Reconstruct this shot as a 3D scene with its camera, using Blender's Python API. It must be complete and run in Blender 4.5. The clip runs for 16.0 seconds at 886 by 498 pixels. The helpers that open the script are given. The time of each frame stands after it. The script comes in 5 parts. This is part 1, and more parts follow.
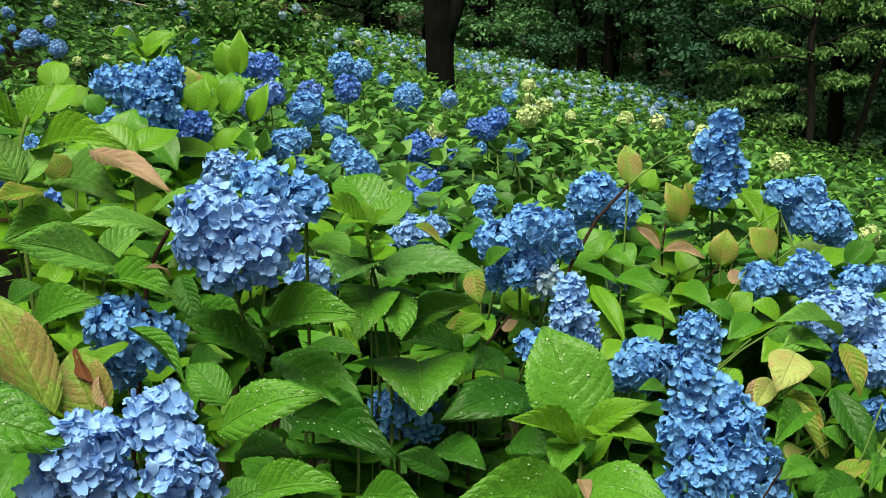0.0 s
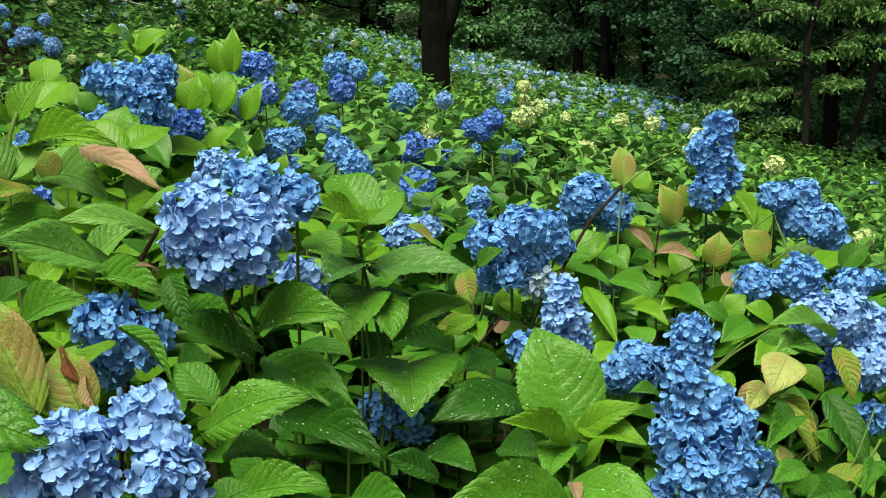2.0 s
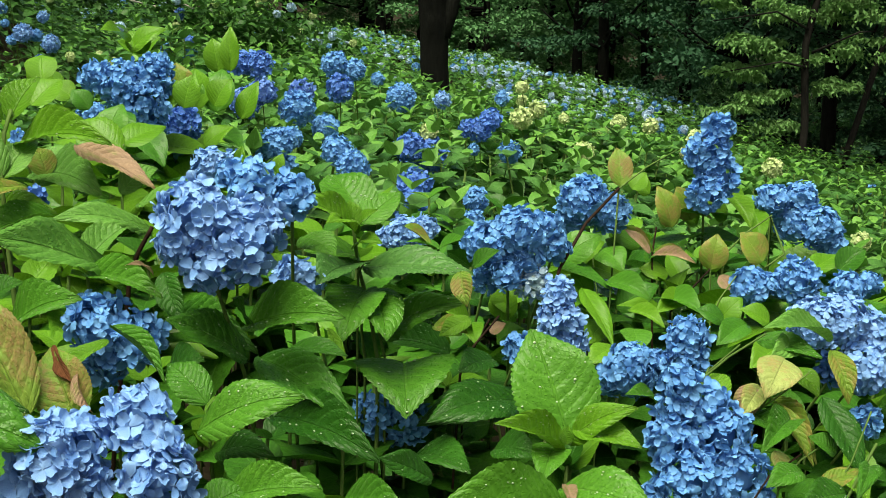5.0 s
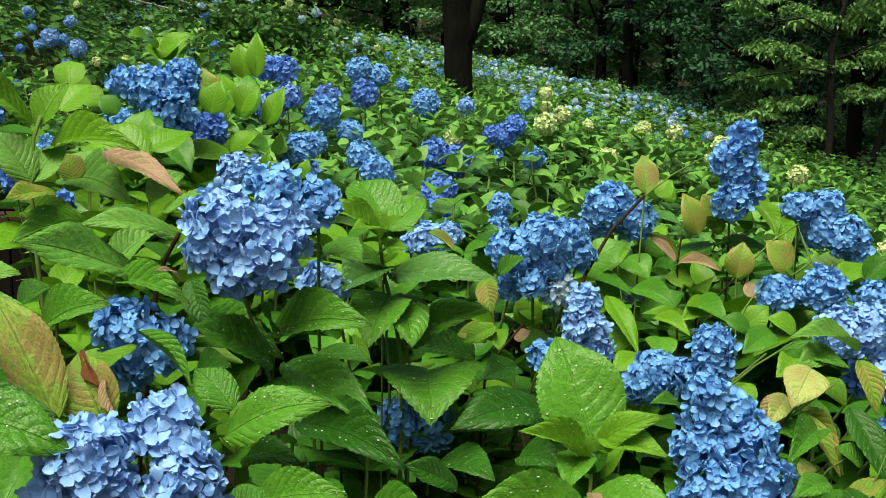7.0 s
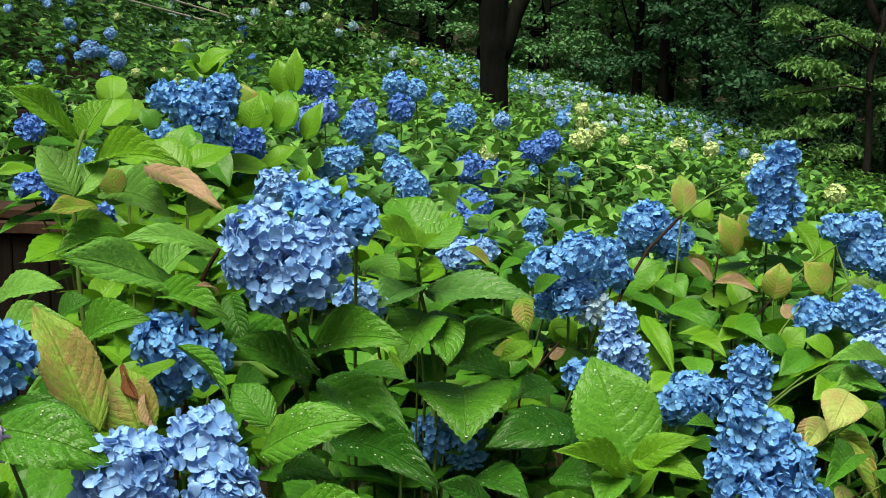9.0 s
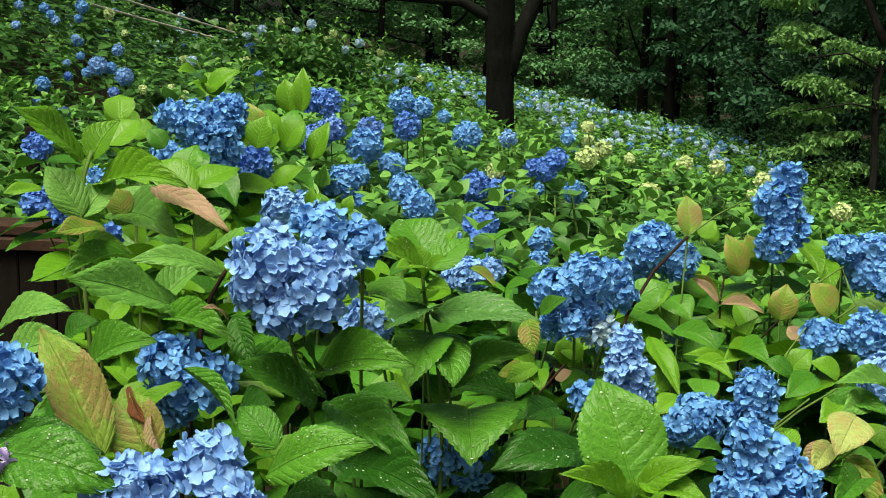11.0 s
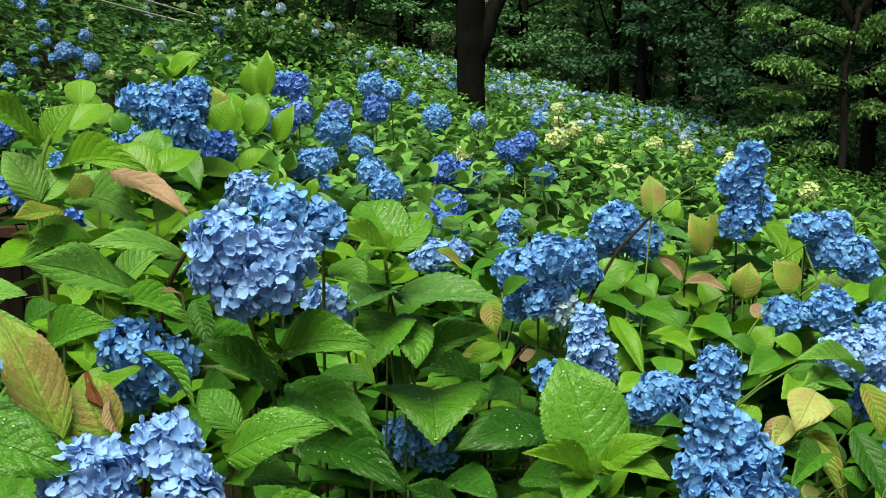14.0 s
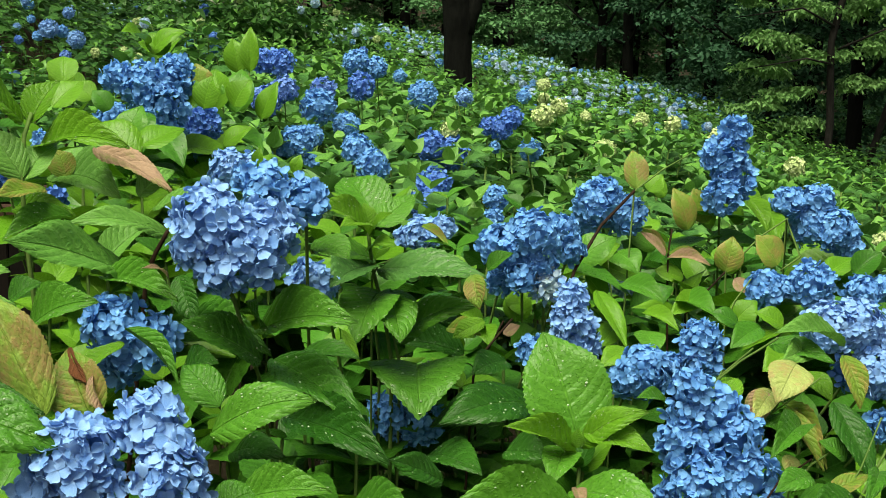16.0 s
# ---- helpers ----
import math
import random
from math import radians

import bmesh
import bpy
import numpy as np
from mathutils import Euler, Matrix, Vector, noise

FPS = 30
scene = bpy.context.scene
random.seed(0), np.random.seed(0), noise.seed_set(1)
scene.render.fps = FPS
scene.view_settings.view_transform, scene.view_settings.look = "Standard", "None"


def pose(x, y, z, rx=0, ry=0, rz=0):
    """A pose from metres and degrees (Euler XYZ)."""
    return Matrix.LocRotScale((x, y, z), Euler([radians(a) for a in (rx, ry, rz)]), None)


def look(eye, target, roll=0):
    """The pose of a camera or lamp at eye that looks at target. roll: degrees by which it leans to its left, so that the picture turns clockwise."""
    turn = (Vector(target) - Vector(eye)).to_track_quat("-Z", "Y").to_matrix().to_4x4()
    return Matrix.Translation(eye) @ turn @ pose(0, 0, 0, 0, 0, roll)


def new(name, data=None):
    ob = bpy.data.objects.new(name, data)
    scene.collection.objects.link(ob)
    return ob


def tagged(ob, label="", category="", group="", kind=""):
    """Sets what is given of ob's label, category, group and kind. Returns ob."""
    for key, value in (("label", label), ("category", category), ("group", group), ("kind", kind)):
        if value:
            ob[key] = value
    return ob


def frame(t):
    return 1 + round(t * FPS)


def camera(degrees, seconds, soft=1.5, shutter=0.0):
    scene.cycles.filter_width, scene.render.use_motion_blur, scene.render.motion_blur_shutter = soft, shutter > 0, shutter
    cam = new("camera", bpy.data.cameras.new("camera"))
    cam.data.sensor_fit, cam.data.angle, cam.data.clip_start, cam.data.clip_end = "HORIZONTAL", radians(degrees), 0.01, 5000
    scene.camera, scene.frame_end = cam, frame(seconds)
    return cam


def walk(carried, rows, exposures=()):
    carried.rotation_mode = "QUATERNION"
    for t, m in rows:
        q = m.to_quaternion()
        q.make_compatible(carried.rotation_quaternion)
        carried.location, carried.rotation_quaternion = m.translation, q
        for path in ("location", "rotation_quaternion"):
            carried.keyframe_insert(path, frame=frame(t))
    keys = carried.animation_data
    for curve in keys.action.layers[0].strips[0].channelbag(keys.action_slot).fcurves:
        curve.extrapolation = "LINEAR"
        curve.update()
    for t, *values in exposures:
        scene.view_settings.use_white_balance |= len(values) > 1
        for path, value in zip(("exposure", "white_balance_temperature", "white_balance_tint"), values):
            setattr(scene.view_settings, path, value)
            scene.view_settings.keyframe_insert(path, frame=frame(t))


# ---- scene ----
cam = camera(40, 16.0, 0.35)
walk(cam, [
    (0.0, pose(0.0000, 0.0000, 1.5500, 78.000, -0.000, 0.000)),
    (0.5, pose(-0.0003, -0.0000, 1.5495, 77.893, -0.093, 0.006)),
    (1.0, pose(0.0009, 0.0036, 1.5484, 77.947, -0.324, -0.113)),
    (1.5, pose(0.0019, 0.0070, 1.5468, 77.850, -0.261, 0.026)),
    (2.0, pose(0.0039, 0.0100, 1.5466, 78.056, -0.423, -0.163)),
    (2.5, pose(0.0053, 0.0118, 1.5461, 78.118, -0.541, -0.265)),
    (3.0, pose(0.0051, 0.0112, 1.5475, 78.206, -0.520, -0.171)),
    (3.5, pose(0.0062, 0.0117, 1.5469, 78.060, -0.646, -0.243)),
    (4.0, pose(0.0063, 0.0129, 1.5464, 78.061, -0.788, -0.263)),
    (6.5, pose(0.0072, 0.0187, 1.5460, 78.112, -0.801, 0.196)),
    (7.0, pose(0.0027, 0.0158, 1.5485, 78.289, -0.910, 0.916)),
    (7.5, pose(0.0009, 0.0152, 1.5501, 78.445, -1.506, 1.254)),
    (8.0, pose(0.0011, 0.0124, 1.5533, 78.852, -1.517, 1.632)),
    (8.5, pose(-0.0000, 0.0114, 1.5549, 78.902, -1.363, 2.124)),
    (9.0, pose(-0.0024, 0.0121, 1.5558, 78.879, -1.322, 2.587)),
    (11.5, pose(-0.0036, 0.0115, 1.5645, 79.709, -1.449, 2.874)),
    (12.0, pose(-0.0015, 0.0094, 1.5644, 79.680, -1.527, 2.562)),
    (12.5, pose(0.0019, 0.0092, 1.5638, 79.656, -1.548, 2.280)),
    (13.0, pose(0.0054, 0.0086, 1.5634, 79.513, -1.538, 1.899)),
    (13.5, pose(0.0082, 0.0104, 1.5616, 79.292, -1.418, 1.666)),
    (14.0, pose(0.0128, 0.0113, 1.5612, 78.873, -1.094, 1.558)),
    (14.5, pose(0.0151, 0.0123, 1.5600, 78.621, -0.904, 1.236)),
    (15.0, pose(0.0177, 0.0125, 1.5593, 78.370, -0.981, 1.134)),
    (15.5, pose(0.0172, 0.0075, 1.5597, 78.256, -0.998, 1.035)),
    (16.0, pose(0.0203, 0.0048, 1.5600, 77.814, -0.890, 0.958)),
], [(0.0, 0.81, 7500, 4), (16.0, 0.81, 7500, 4)])

# ---- light: overcast sky with a broad weak sun ----
world = bpy.data.worlds.new("sky")
scene.world = world
world.use_nodes = True
wn = world.node_tree
sky = wn.nodes.new("ShaderNodeTexSky")
sky.sky_type = 'NISHITA'
sky.sun_disc = False
sky.sun_elevation = radians(58)
sky.sun_rotation = radians(200)
sky.dust_density = 6.0
sky.air_density = 0.6
sky.ozone_density = 0.4
wn.links.new(sky.outputs[0], wn.nodes["Background"].inputs[0])
wn.nodes["Background"].inputs[1].default_value = 0.065
sun = new("sun", bpy.data.lights.new("sun", 'SUN'))
sun.data.energy = 3.7
sun.data.angle = radians(42)
sun.data.color = (1.0, 0.97, 0.92)
sun.matrix_world = look((-3, -5, 16), (0, 0, 0))


# ---- materials ----
def mat(name):
    m = bpy.data.materials.new(name)
    m.use_nodes = True
    t = m.node_tree
    return m, t, t.nodes["Principled BSDF"], t.nodes["Material Output"]


def add(t, kind, **values):
    n = t.nodes.new(kind)
    for key, value in values.items():
        n.inputs[key].default_value = value
    return n


def math_node(t, op, a, b=None, c=None):
    n = t.nodes.new("ShaderNodeMath")
    n.operation = op
    for k, v in enumerate((a, b, c)):
        if v is None:
            continue
        if isinstance(v, (int, float)):
            n.inputs[k].default_value = v
        else:
            t.links.new(v, n.inputs[k])
    return n.outputs[0]


def mix_colour(t, fac, a, b, blend='MIX'):
    n = t.nodes.new("ShaderNodeMix")
    n.data_type = 'RGBA'
    n.blend_type = blend
    for k, v in ((0, fac), (6, a), (7, b)):
        if isinstance(v, (int, float)):
            n.inputs[k].default_value = v
        elif isinstance(v, tuple):
            n.inputs[k].default_value = (*v, 1) if len(v) == 3 else v
        else:
            t.links.new(v, n.inputs[k])
    return n.outputs[2]


def random_value(t):
    """A number that differs from leaf to leaf, both for single leaves and for leaves joined in one mesh."""
    info = t.nodes.new("ShaderNodeObjectInfo")
    geo = t.nodes.new("ShaderNodeNewGeometry")
    return math_node(t, 'FRACT', math_node(t, 'ADD', info.outputs["Random"], geo.outputs["Random Per Island"]))


def thin(t, shader, out, colour, amount):
    """Let light through a thin blade."""
    tr = t.nodes.new("ShaderNodeBsdfTranslucent")
    t.links.new(colour, tr.inputs[0])
    mixed = t.nodes.new("ShaderNodeMixShader")
    mixed.inputs[0].default_value = amount
    t.links.new(shader, mixed.inputs[1])
    t.links.new(tr.outputs[0], mixed.inputs[2])
    t.links.new(mixed.outputs[0], out.inputs[0])


def leaf_material(name, dark, light, patch=None, patch_size=14.0, patch_from=0.52, rough=0.42, relief_depth=0.0014):
    m, t, b, out = mat(name)
    uv = t.nodes.new("ShaderNodeUVMap")
    xyz = t.nodes.new("ShaderNodeSeparateXYZ")
    t.links.new(uv.outputs[0], xyz.inputs[0])
    across = math_node(t, 'ABSOLUTE', math_node(t, 'MULTIPLY_ADD', xyz.outputs[0], 2.0, -1.0))
    wobble = add(t, "ShaderNodeTexNoise", Scale=5.0, Detail=2.0)
    t.links.new(uv.outputs[0], wobble.inputs["Vector"])
    curve = math_node(t, 'MULTIPLY', math_node(t, 'POWER', across, 1.4), -0.25)
    slant = math_node(t, 'ADD', math_node(t, 'MULTIPLY_ADD', wobble.outputs[0], 0.022, curve), xyz.outputs[1])
    wave = math_node(t, 'SINE', math_node(t, 'MULTIPLY', slant, 58.0))
    lateral = math_node(t, 'POWER', math_node(t, 'MULTIPLY_ADD', wave, 0.5, 0.5), 9.0)
    midrib = math_node(t, 'SUBTRACT', 1.0, math_node(t, 'MULTIPLY', across, 22.0))
    midrib = math_node(t, 'MAXIMUM', midrib, 0.0)
    vein = math_node(t, 'MINIMUM', math_node(t, 'MULTIPLY_ADD', lateral, 0.4, midrib), 1.0)
    rnd = random_value(t)
    coord = t.nodes.new("ShaderNodeTexCoord")
    grain = add(t, "ShaderNodeTexNoise", Scale=11.0, Detail=5.0)
    t.links.new(coord.outputs["Object"], grain.inputs["Vector"])
    fine = add(t, "ShaderNodeTexNoise", Scale=130.0, Detail=3.0)
    t.links.new(coord.outputs["Object"], fine.inputs["Vector"])
    f = math_node(t, 'MULTIPLY_ADD', grain.outputs[0], 0.7, math_node(t, 'MULTIPLY_ADD', rnd, 0.55, -0.13))
    f = math_node(t, 'MINIMUM', math_node(t, 'MAXIMUM', f, 0.0), 1.0)
    col = mix_colour(t, f, dark, light)
    if patch:
        big = add(t, "ShaderNodeTexNoise", Scale=patch_size, Detail=4.0)
        t.links.new(coord.outputs["Object"], big.inputs["Vector"])
        p = t.nodes.new("ShaderNodeMapRange")
        p.inputs[1].default_value, p.inputs[2].default_value = patch_from - 0.05, patch_from + 0.08
        # dieback spreads from the margin and the tip
        rim = math_node(t, 'MULTIPLY', math_node(t, 'POWER', across, 5.0), 0.10)
        spread = math_node(t, 'MULTIPLY_ADD', math_node(t, 'POWER', xyz.outputs[1], 4.0), 0.10, rim)
        spots = add(t, "ShaderNodeTexNoise", Scale=patch_size * 7, Detail=4.0)
        t.links.new(coord.outputs["Object"], spots.inputs["Vector"])
        spread = math_node(t, 'MULTIPLY_ADD', math_node(t, 'SUBTRACT', spots.outputs[0], 0.5), 0.35, spread)
        t.links.new(math_node(t, 'ADD', big.outputs[0], spread), p.inputs[0])
        col = mix_colour(t, p.outputs[0], col, patch)
    squeeze = t.nodes.new("ShaderNodeMapping")
    squeeze.inputs["Scale"].default_value = (0.75, 1.3, 1.0)
    t.links.new(uv.outputs[0], squeeze.inputs[0])
    stir = add(t, "ShaderNodeTexNoise", Scale=9.0, Detail=2.0)
    t.links.new(uv.outputs[0], stir.inputs["Vector"])
    wavy = t.nodes.new("ShaderNodeVectorMath")
    wavy.operation = 'MULTIPLY_ADD'
    wavy.inputs[1].default_value = (0.09, 0.09, 0.0)
    t.links.new(stir.outputs[1], wavy.inputs[0])
    t.links.new(squeeze.outputs[0], wavy.inputs[2])
    cells = add(t, "ShaderNodeTexVoronoi", Scale=27.0)
    t.links.new(wavy.outputs[0], cells.inputs["Vector"])
    col = mix_colour(t, math_node(t, 'MULTIPLY', cells.outputs[0], 0.62), col, tuple(c * 0.75 for c in dark))
    pale = tuple(min(1.0, c * 1.5 + 0.03) for c in light)
    col = mix_colour(t, math_node(t, 'MULTIPLY', vein, 0.30), col, pale)
    col = mix_colour(t, math_node(t, 'MULTIPLY', fine.outputs[0], 0.25), col, dark)
    t.links.new(col, b.inputs["Base Color"])
    gloss = math_node(t, 'MULTIPLY_ADD', grain.outputs[0], 0.20, rough - 0.10)
    # a film of fine rain: small smooth wet specks
    wet = add(t, "ShaderNodeTexNoise", Scale=46.0, Detail=1.0)
    t.links.new(coord.outputs["Object"], wet.inputs["Vector"])
    speck = t.nodes.new("ShaderNodeMapRange")
    speck.inputs[1].default_value, speck.inputs[2].default_value = 0.60, 0.66
    t.links.new(wet.outputs[0], speck.inputs[0])
    gloss = math_node(t, 'MAXIMUM', math_node(t, 'MULTIPLY_ADD', speck.outputs[0], -0.22, gloss), 0.08)
    t.links.new(gloss, b.inputs["Roughness"])
    b.inputs["Specular IOR Level"].default_value = 0.24
    pucker = math_node(t, 'MULTIPLY_ADD', lateral, -0.14, math_node(t, 'MULTIPLY_ADD', wave, -0.08, math_node(t, 'MULTIPLY', midrib, -0.9)))
    net = add(t, "ShaderNodeTexVoronoi", Scale=27.0)
    t.links.new(wavy.outputs[0], net.inputs["Vector"])
    pucker = math_node(t, 'MULTIPLY_ADD', net.outputs[0], -0.26, pucker)
    relief = math_node(t, 'MULTIPLY_ADD', speck.outputs[0], 0.35, pucker)
    bump = add(t, "ShaderNodeBump", Strength=0.7, Distance=relief_depth)
    t.links.new(relief, bump.inputs["Height"])
    t.links.new(bump.outputs[0], b.inputs["Normal"])
    thin(t, b.outputs[0], out, col, 0.20)
    return m


def petal_material(name, deep, light, centre):
    m, t, b, out = mat(name)
    uv = t.nodes.new("ShaderNodeUVMap")
    xyz = t.nodes.new("ShaderNodeSeparateXYZ")
    t.links.new(uv.outputs[0], xyz.inputs[0])
    rnd = random_value(t)
    coord = t.nodes.new("ShaderNodeTexCoord")
    grain = add(t, "ShaderNodeTexNoise", Scale=22.0, Detail=3.0)
    t.links.new(coord.outputs["Object"], grain.inputs["Vector"])
    f = math_node(t, 'MULTIPLY_ADD', rnd, 0.6, math_node(t, 'MULTIPLY_ADD', grain.outputs[0], 0.9, -0.25))
    f = math_node(t, 'MINIMUM', math_node(t, 'MAXIMUM', f, 0.0), 1.0)
    col = mix_colour(t, f, deep, light)
    rim = math_node(t, 'POWER', xyz.outputs[1], 3.0)
    col = mix_colour(t, math_node(t, 'MULTIPLY', rim, 0.35), col, tuple(min(1, c * 1.25 + 0.04) for c in light))
    heart = math_node(t, 'MAXIMUM', math_node(t, 'MULTIPLY_ADD', xyz.outputs[1], -4.0, 1.0), 0.0)
    col = mix_colour(t, math_node(t, 'MULTIPLY', heart, 0.7), col, centre)
    t.links.new(col, b.inputs["Base Color"])
    b.inputs["Roughness"].default_value = 0.55
    b.inputs["Specular IOR Level"].default_value = 0.3
    veins = math_node(t, 'SINE', math_node(t, 'MULTIPLY', xyz.outputs[0], 40.0))
    bump = add(t, "ShaderNodeBump", Strength=0.12, Distance=0.0005)
    t.links.new(veins, bump.inputs["Height"])
    t.links.new(bump.outputs[0], b.inputs["Normal"])
    thin(t, b.outputs[0], out, col, 0.16)
    return m


def rough_material(name, dark, light, size, rough=0.9, stretch=1.0, bump_depth=0.01):
    m, t, b, out = mat(name)
    coord = t.nodes.new("ShaderNodeTexCoord")
    mapping = t.nodes.new("ShaderNodeMapping")
    mapping.inputs["Scale"].default_value = (1, 1, 1 / stretch)
    t.links.new(coord.outputs["Object"], mapping.inputs[0])
    one = add(t, "ShaderNodeTexNoise", Scale=size, Detail=8.0, Roughness=0.65)
    two = add(t, "ShaderNodeTexNoise", Scale=size / 9, Detail=3.0)
    for n in (one, two):
        t.links.new(mapping.outputs[0], n.inputs["Vector"])
    f = math_node(t, 'MULTIPLY', one.outputs[0], two.outputs[0])
    f = math_node(t, 'MULTIPLY_ADD', f, 3.2, -0.35)
    f = math_node(t, 'MINIMUM', math_node(t, 'MAXIMUM', f, 0.0), 1.0)
    t.links.new(mix_colour(t, f, dark, light), b.inputs["Base Color"])
    b.inputs["Roughness"].default_value = rough
    b.inputs["Specular IOR Level"].default_value = 0.08
    bump = add(t, "ShaderNodeBump", Strength=0.8, Distance=bump_depth)
    t.links.new(one.outputs[0], bump.inputs["Height"])
    t.links.new(bump.outputs[0], b.inputs["Normal"])
    return m


LEAF_LOOK = {
    "mature": (((0.020, 0.104, 0.009), (0.095, 0.315, 0.028)), {"rough": 0.36}),
    "fresh": (((0.024, 0.108, 0.022), (0.128, 0.320, 0.068)), {"rough": 0.36}),
    "young": (((0.070, 0.218, 0.010), (0.162, 0.375, 0.030)), {"rough": 0.36}),
    "tip": (((0.072, 0.235, 0.032), (0.205, 0.440, 0.092)), {"rough": 0.36}),
    "lush": (((0.042, 0.170, 0.012), (0.115, 0.330, 0.036)), {"rough": 0.34}),
    "tan": (((0.270, 0.180, 0.110), (0.490, 0.360, 0.240), (0.22, 0.26, 0.07), 3.0, 0.60, 0.6), {}),
    # older leaves; this deep green also stands in for shade among lower leaves
    "old_shaded": (((0.013, 0.074, 0.007), (0.042, 0.172, 0.015)), {"rough": 0.34}),
    "olive": (((0.120, 0.240, 0.025), (0.220, 0.330, 0.050), (0.30, 0.22, 0.07), 3.5, 0.56), {}),
    "browned": (((0.120, 0.260, 0.028), (0.250, 0.360, 0.065), (0.280, 0.160, 0.075), 2.4, 0.545, 0.5), {}),
    "yellow": (((0.260, 0.360, 0.085), (0.410, 0.480, 0.170), (0.40, 0.30, 0.13), 3.0, 0.60, 0.5), {}),
    "dry": (((0.090, 0.030, 0.010), (0.220, 0.090, 0.030)), {"rough": 0.8}),
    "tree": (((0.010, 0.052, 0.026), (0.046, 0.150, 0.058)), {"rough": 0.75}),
    # brighter copy of the tree leaves: light on the wood put into the colour
    "lit_tree": (((0.034, 0.130, 0.046), (0.148, 0.355, 0.122)), {"rough": 0.7}),
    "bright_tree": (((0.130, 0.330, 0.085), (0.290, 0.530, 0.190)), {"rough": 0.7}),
}
LEAF = {k: leaf_material("leaf_" + k, *look_of, **more) for k, (look_of, more) in LEAF_LOOK.items()}
LEAF_NEAR = {k: leaf_material("blade_" + k, *LEAF_LOOK[k][0], **LEAF_LOOK[k][1], relief_depth=0.0036) for k in LEAF_LOOK if "tree" not in k}
PETAL = {
    "blue": petal_material("petal_blue", (0.030, 0.165, 0.470), (0.165, 0.430, 0.780), (0.15, 0.35, 0.66)),
    "deep": petal_material("petal_deep", (0.026, 0.105, 0.430), (0.100, 0.270, 0.690), (0.11, 0.24, 0.6)),
    "pale": petal_material("petal_pale", (0.072, 0.225, 0.550), (0.255, 0.480, 0.820), (0.26, 0.44, 0.68)),
    "violet": petal_material("petal_violet", (0.045, 0.130, 0.450), (0.150, 0.310, 0.700), (0.22, 0.32, 0.6)),
    "faded": petal_material("petal_faded", (0.260, 0.470, 0.740), (0.580, 0.750, 0.920), (0.45, 0.62, 0.72)),
    "greenish": petal_material("petal_greenish", (0.130, 0.280, 0.600), (0.430, 0.600, 0.640), (0.5, 0.62, 0.4)),
    "lilac": petal_material("petal_lilac", (0.270, 0.230, 0.520), (0.580, 0.490, 0.760), (0.5, 0.45, 0.62)),
    "cream": petal_material("petal_cream", (0.270, 0.430, 0.130), (0.600, 0.710, 0.380), (0.42, 0.55, 0.16)),
}
STEM = rough_material("stem_green", (0.050, 0.110, 0.022), (0.120, 0.200, 0.050), 90, 0.6, 3, 0.001)
STEM_DARK = rough_material("stem_dark", (0.010, 0.006, 0.004), (0.040, 0.022, 0.014), 90, 0.7, 3, 0.001)
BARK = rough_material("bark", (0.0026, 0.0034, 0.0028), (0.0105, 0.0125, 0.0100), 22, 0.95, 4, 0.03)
BARK_PALE = rough_material("bark_pale", (0.006, 0.0065, 0.006), (0.034, 0.033, 0.029), 30, 0.95, 4, 0.02)
SOIL = rough_material("soil", (0.008, 0.007, 0.004), (0.034, 0.028, 0.016), 9, 1.0, 1, 0.03)
TIMBER = rough_material("timber", (0.003, 0.003, 0.0025), (0.011, 0.009, 0.007), 30, 0.9, 6, 0.004)
PLANK = rough_material("plank", (0.018, 0.011, 0.008), (0.066, 0.040, 0.027), 30, 0.8, 1, 0.004)
ROPE = rough_material("rope", (0.480, 0.450, 0.390), (0.720, 0.690, 0.620), 120, 0.9, 1, 0.002)


# ---- mesh tools ----
def ground_height(x, y):
    s = min(max((y - 7.0) / 5.0, 0.0), 1.0)
    fall = 0.10 * min(max(y - 15.5, 0.0), 9.0) * min(max((-x - 2.2) / 1.6, 0.0), 1.0)
    over = 1.0 - min(max((y - 14.6) / 3.0, 0.0), 1.0)  # and falls away behind the rope fence
    bank = 0.25 * s * s * (3 - 2 * s) * over * min(max(-x - 3.2, 0.0), 6.0)  # the slope steepens uphill
    return -0.05 - 0.02 * min(max(y, -5.0), 40.0) - 0.2 * min(max(x, -14.0), 14.0) + bank - fall


def mesh(name, verts, faces, material, uvs=None, smooth=True):
    me = bpy.data.meshes.new(name)
    me.from_pydata([tuple(v) for v in verts], [], faces)
    me.materials.append(material)
    if smooth:
        me.polygons.foreach_set("use_smooth", [True] * len(me.polygons))
    if uvs is not None:
        layer = me.uv_layers.new(name="UVMap")
        corners = np.empty(len(me.loops), dtype=np.int32)
        me.loops.foreach_get("vertex_index", corners)
        layer.data.foreach_set("uv", np.asarray(uvs, dtype=np.float32)[corners].ravel())
    me.update()
    return me


def part(name, data, parent, label="", m=None):
    ob = new(name, data)
    ob.parent = parent
    if m is not None:
        ob.matrix_local = m
    if label:
        tagged(ob, label)
    return ob


def joined(name, template, mats, material):
    """One mesh from many placed copies of a template (verts, faces, uvs)."""
    v, f, uv = template
    v = np.asarray(v)
    ms = np.asarray([np.array(m) for m in mats])
    big = np.einsum('nij,vj->nvi', ms[:, :3, :3], v) + ms[:, None, :3, 3]
    n, k = big.shape[:2]
    faces = [tuple(i + q * k for i in face) for q in range(n) for face in f]
    return mesh(name, big.reshape(-1, 3).tolist(), faces, material, np.tile(np.asarray(uv), (n, 1)))


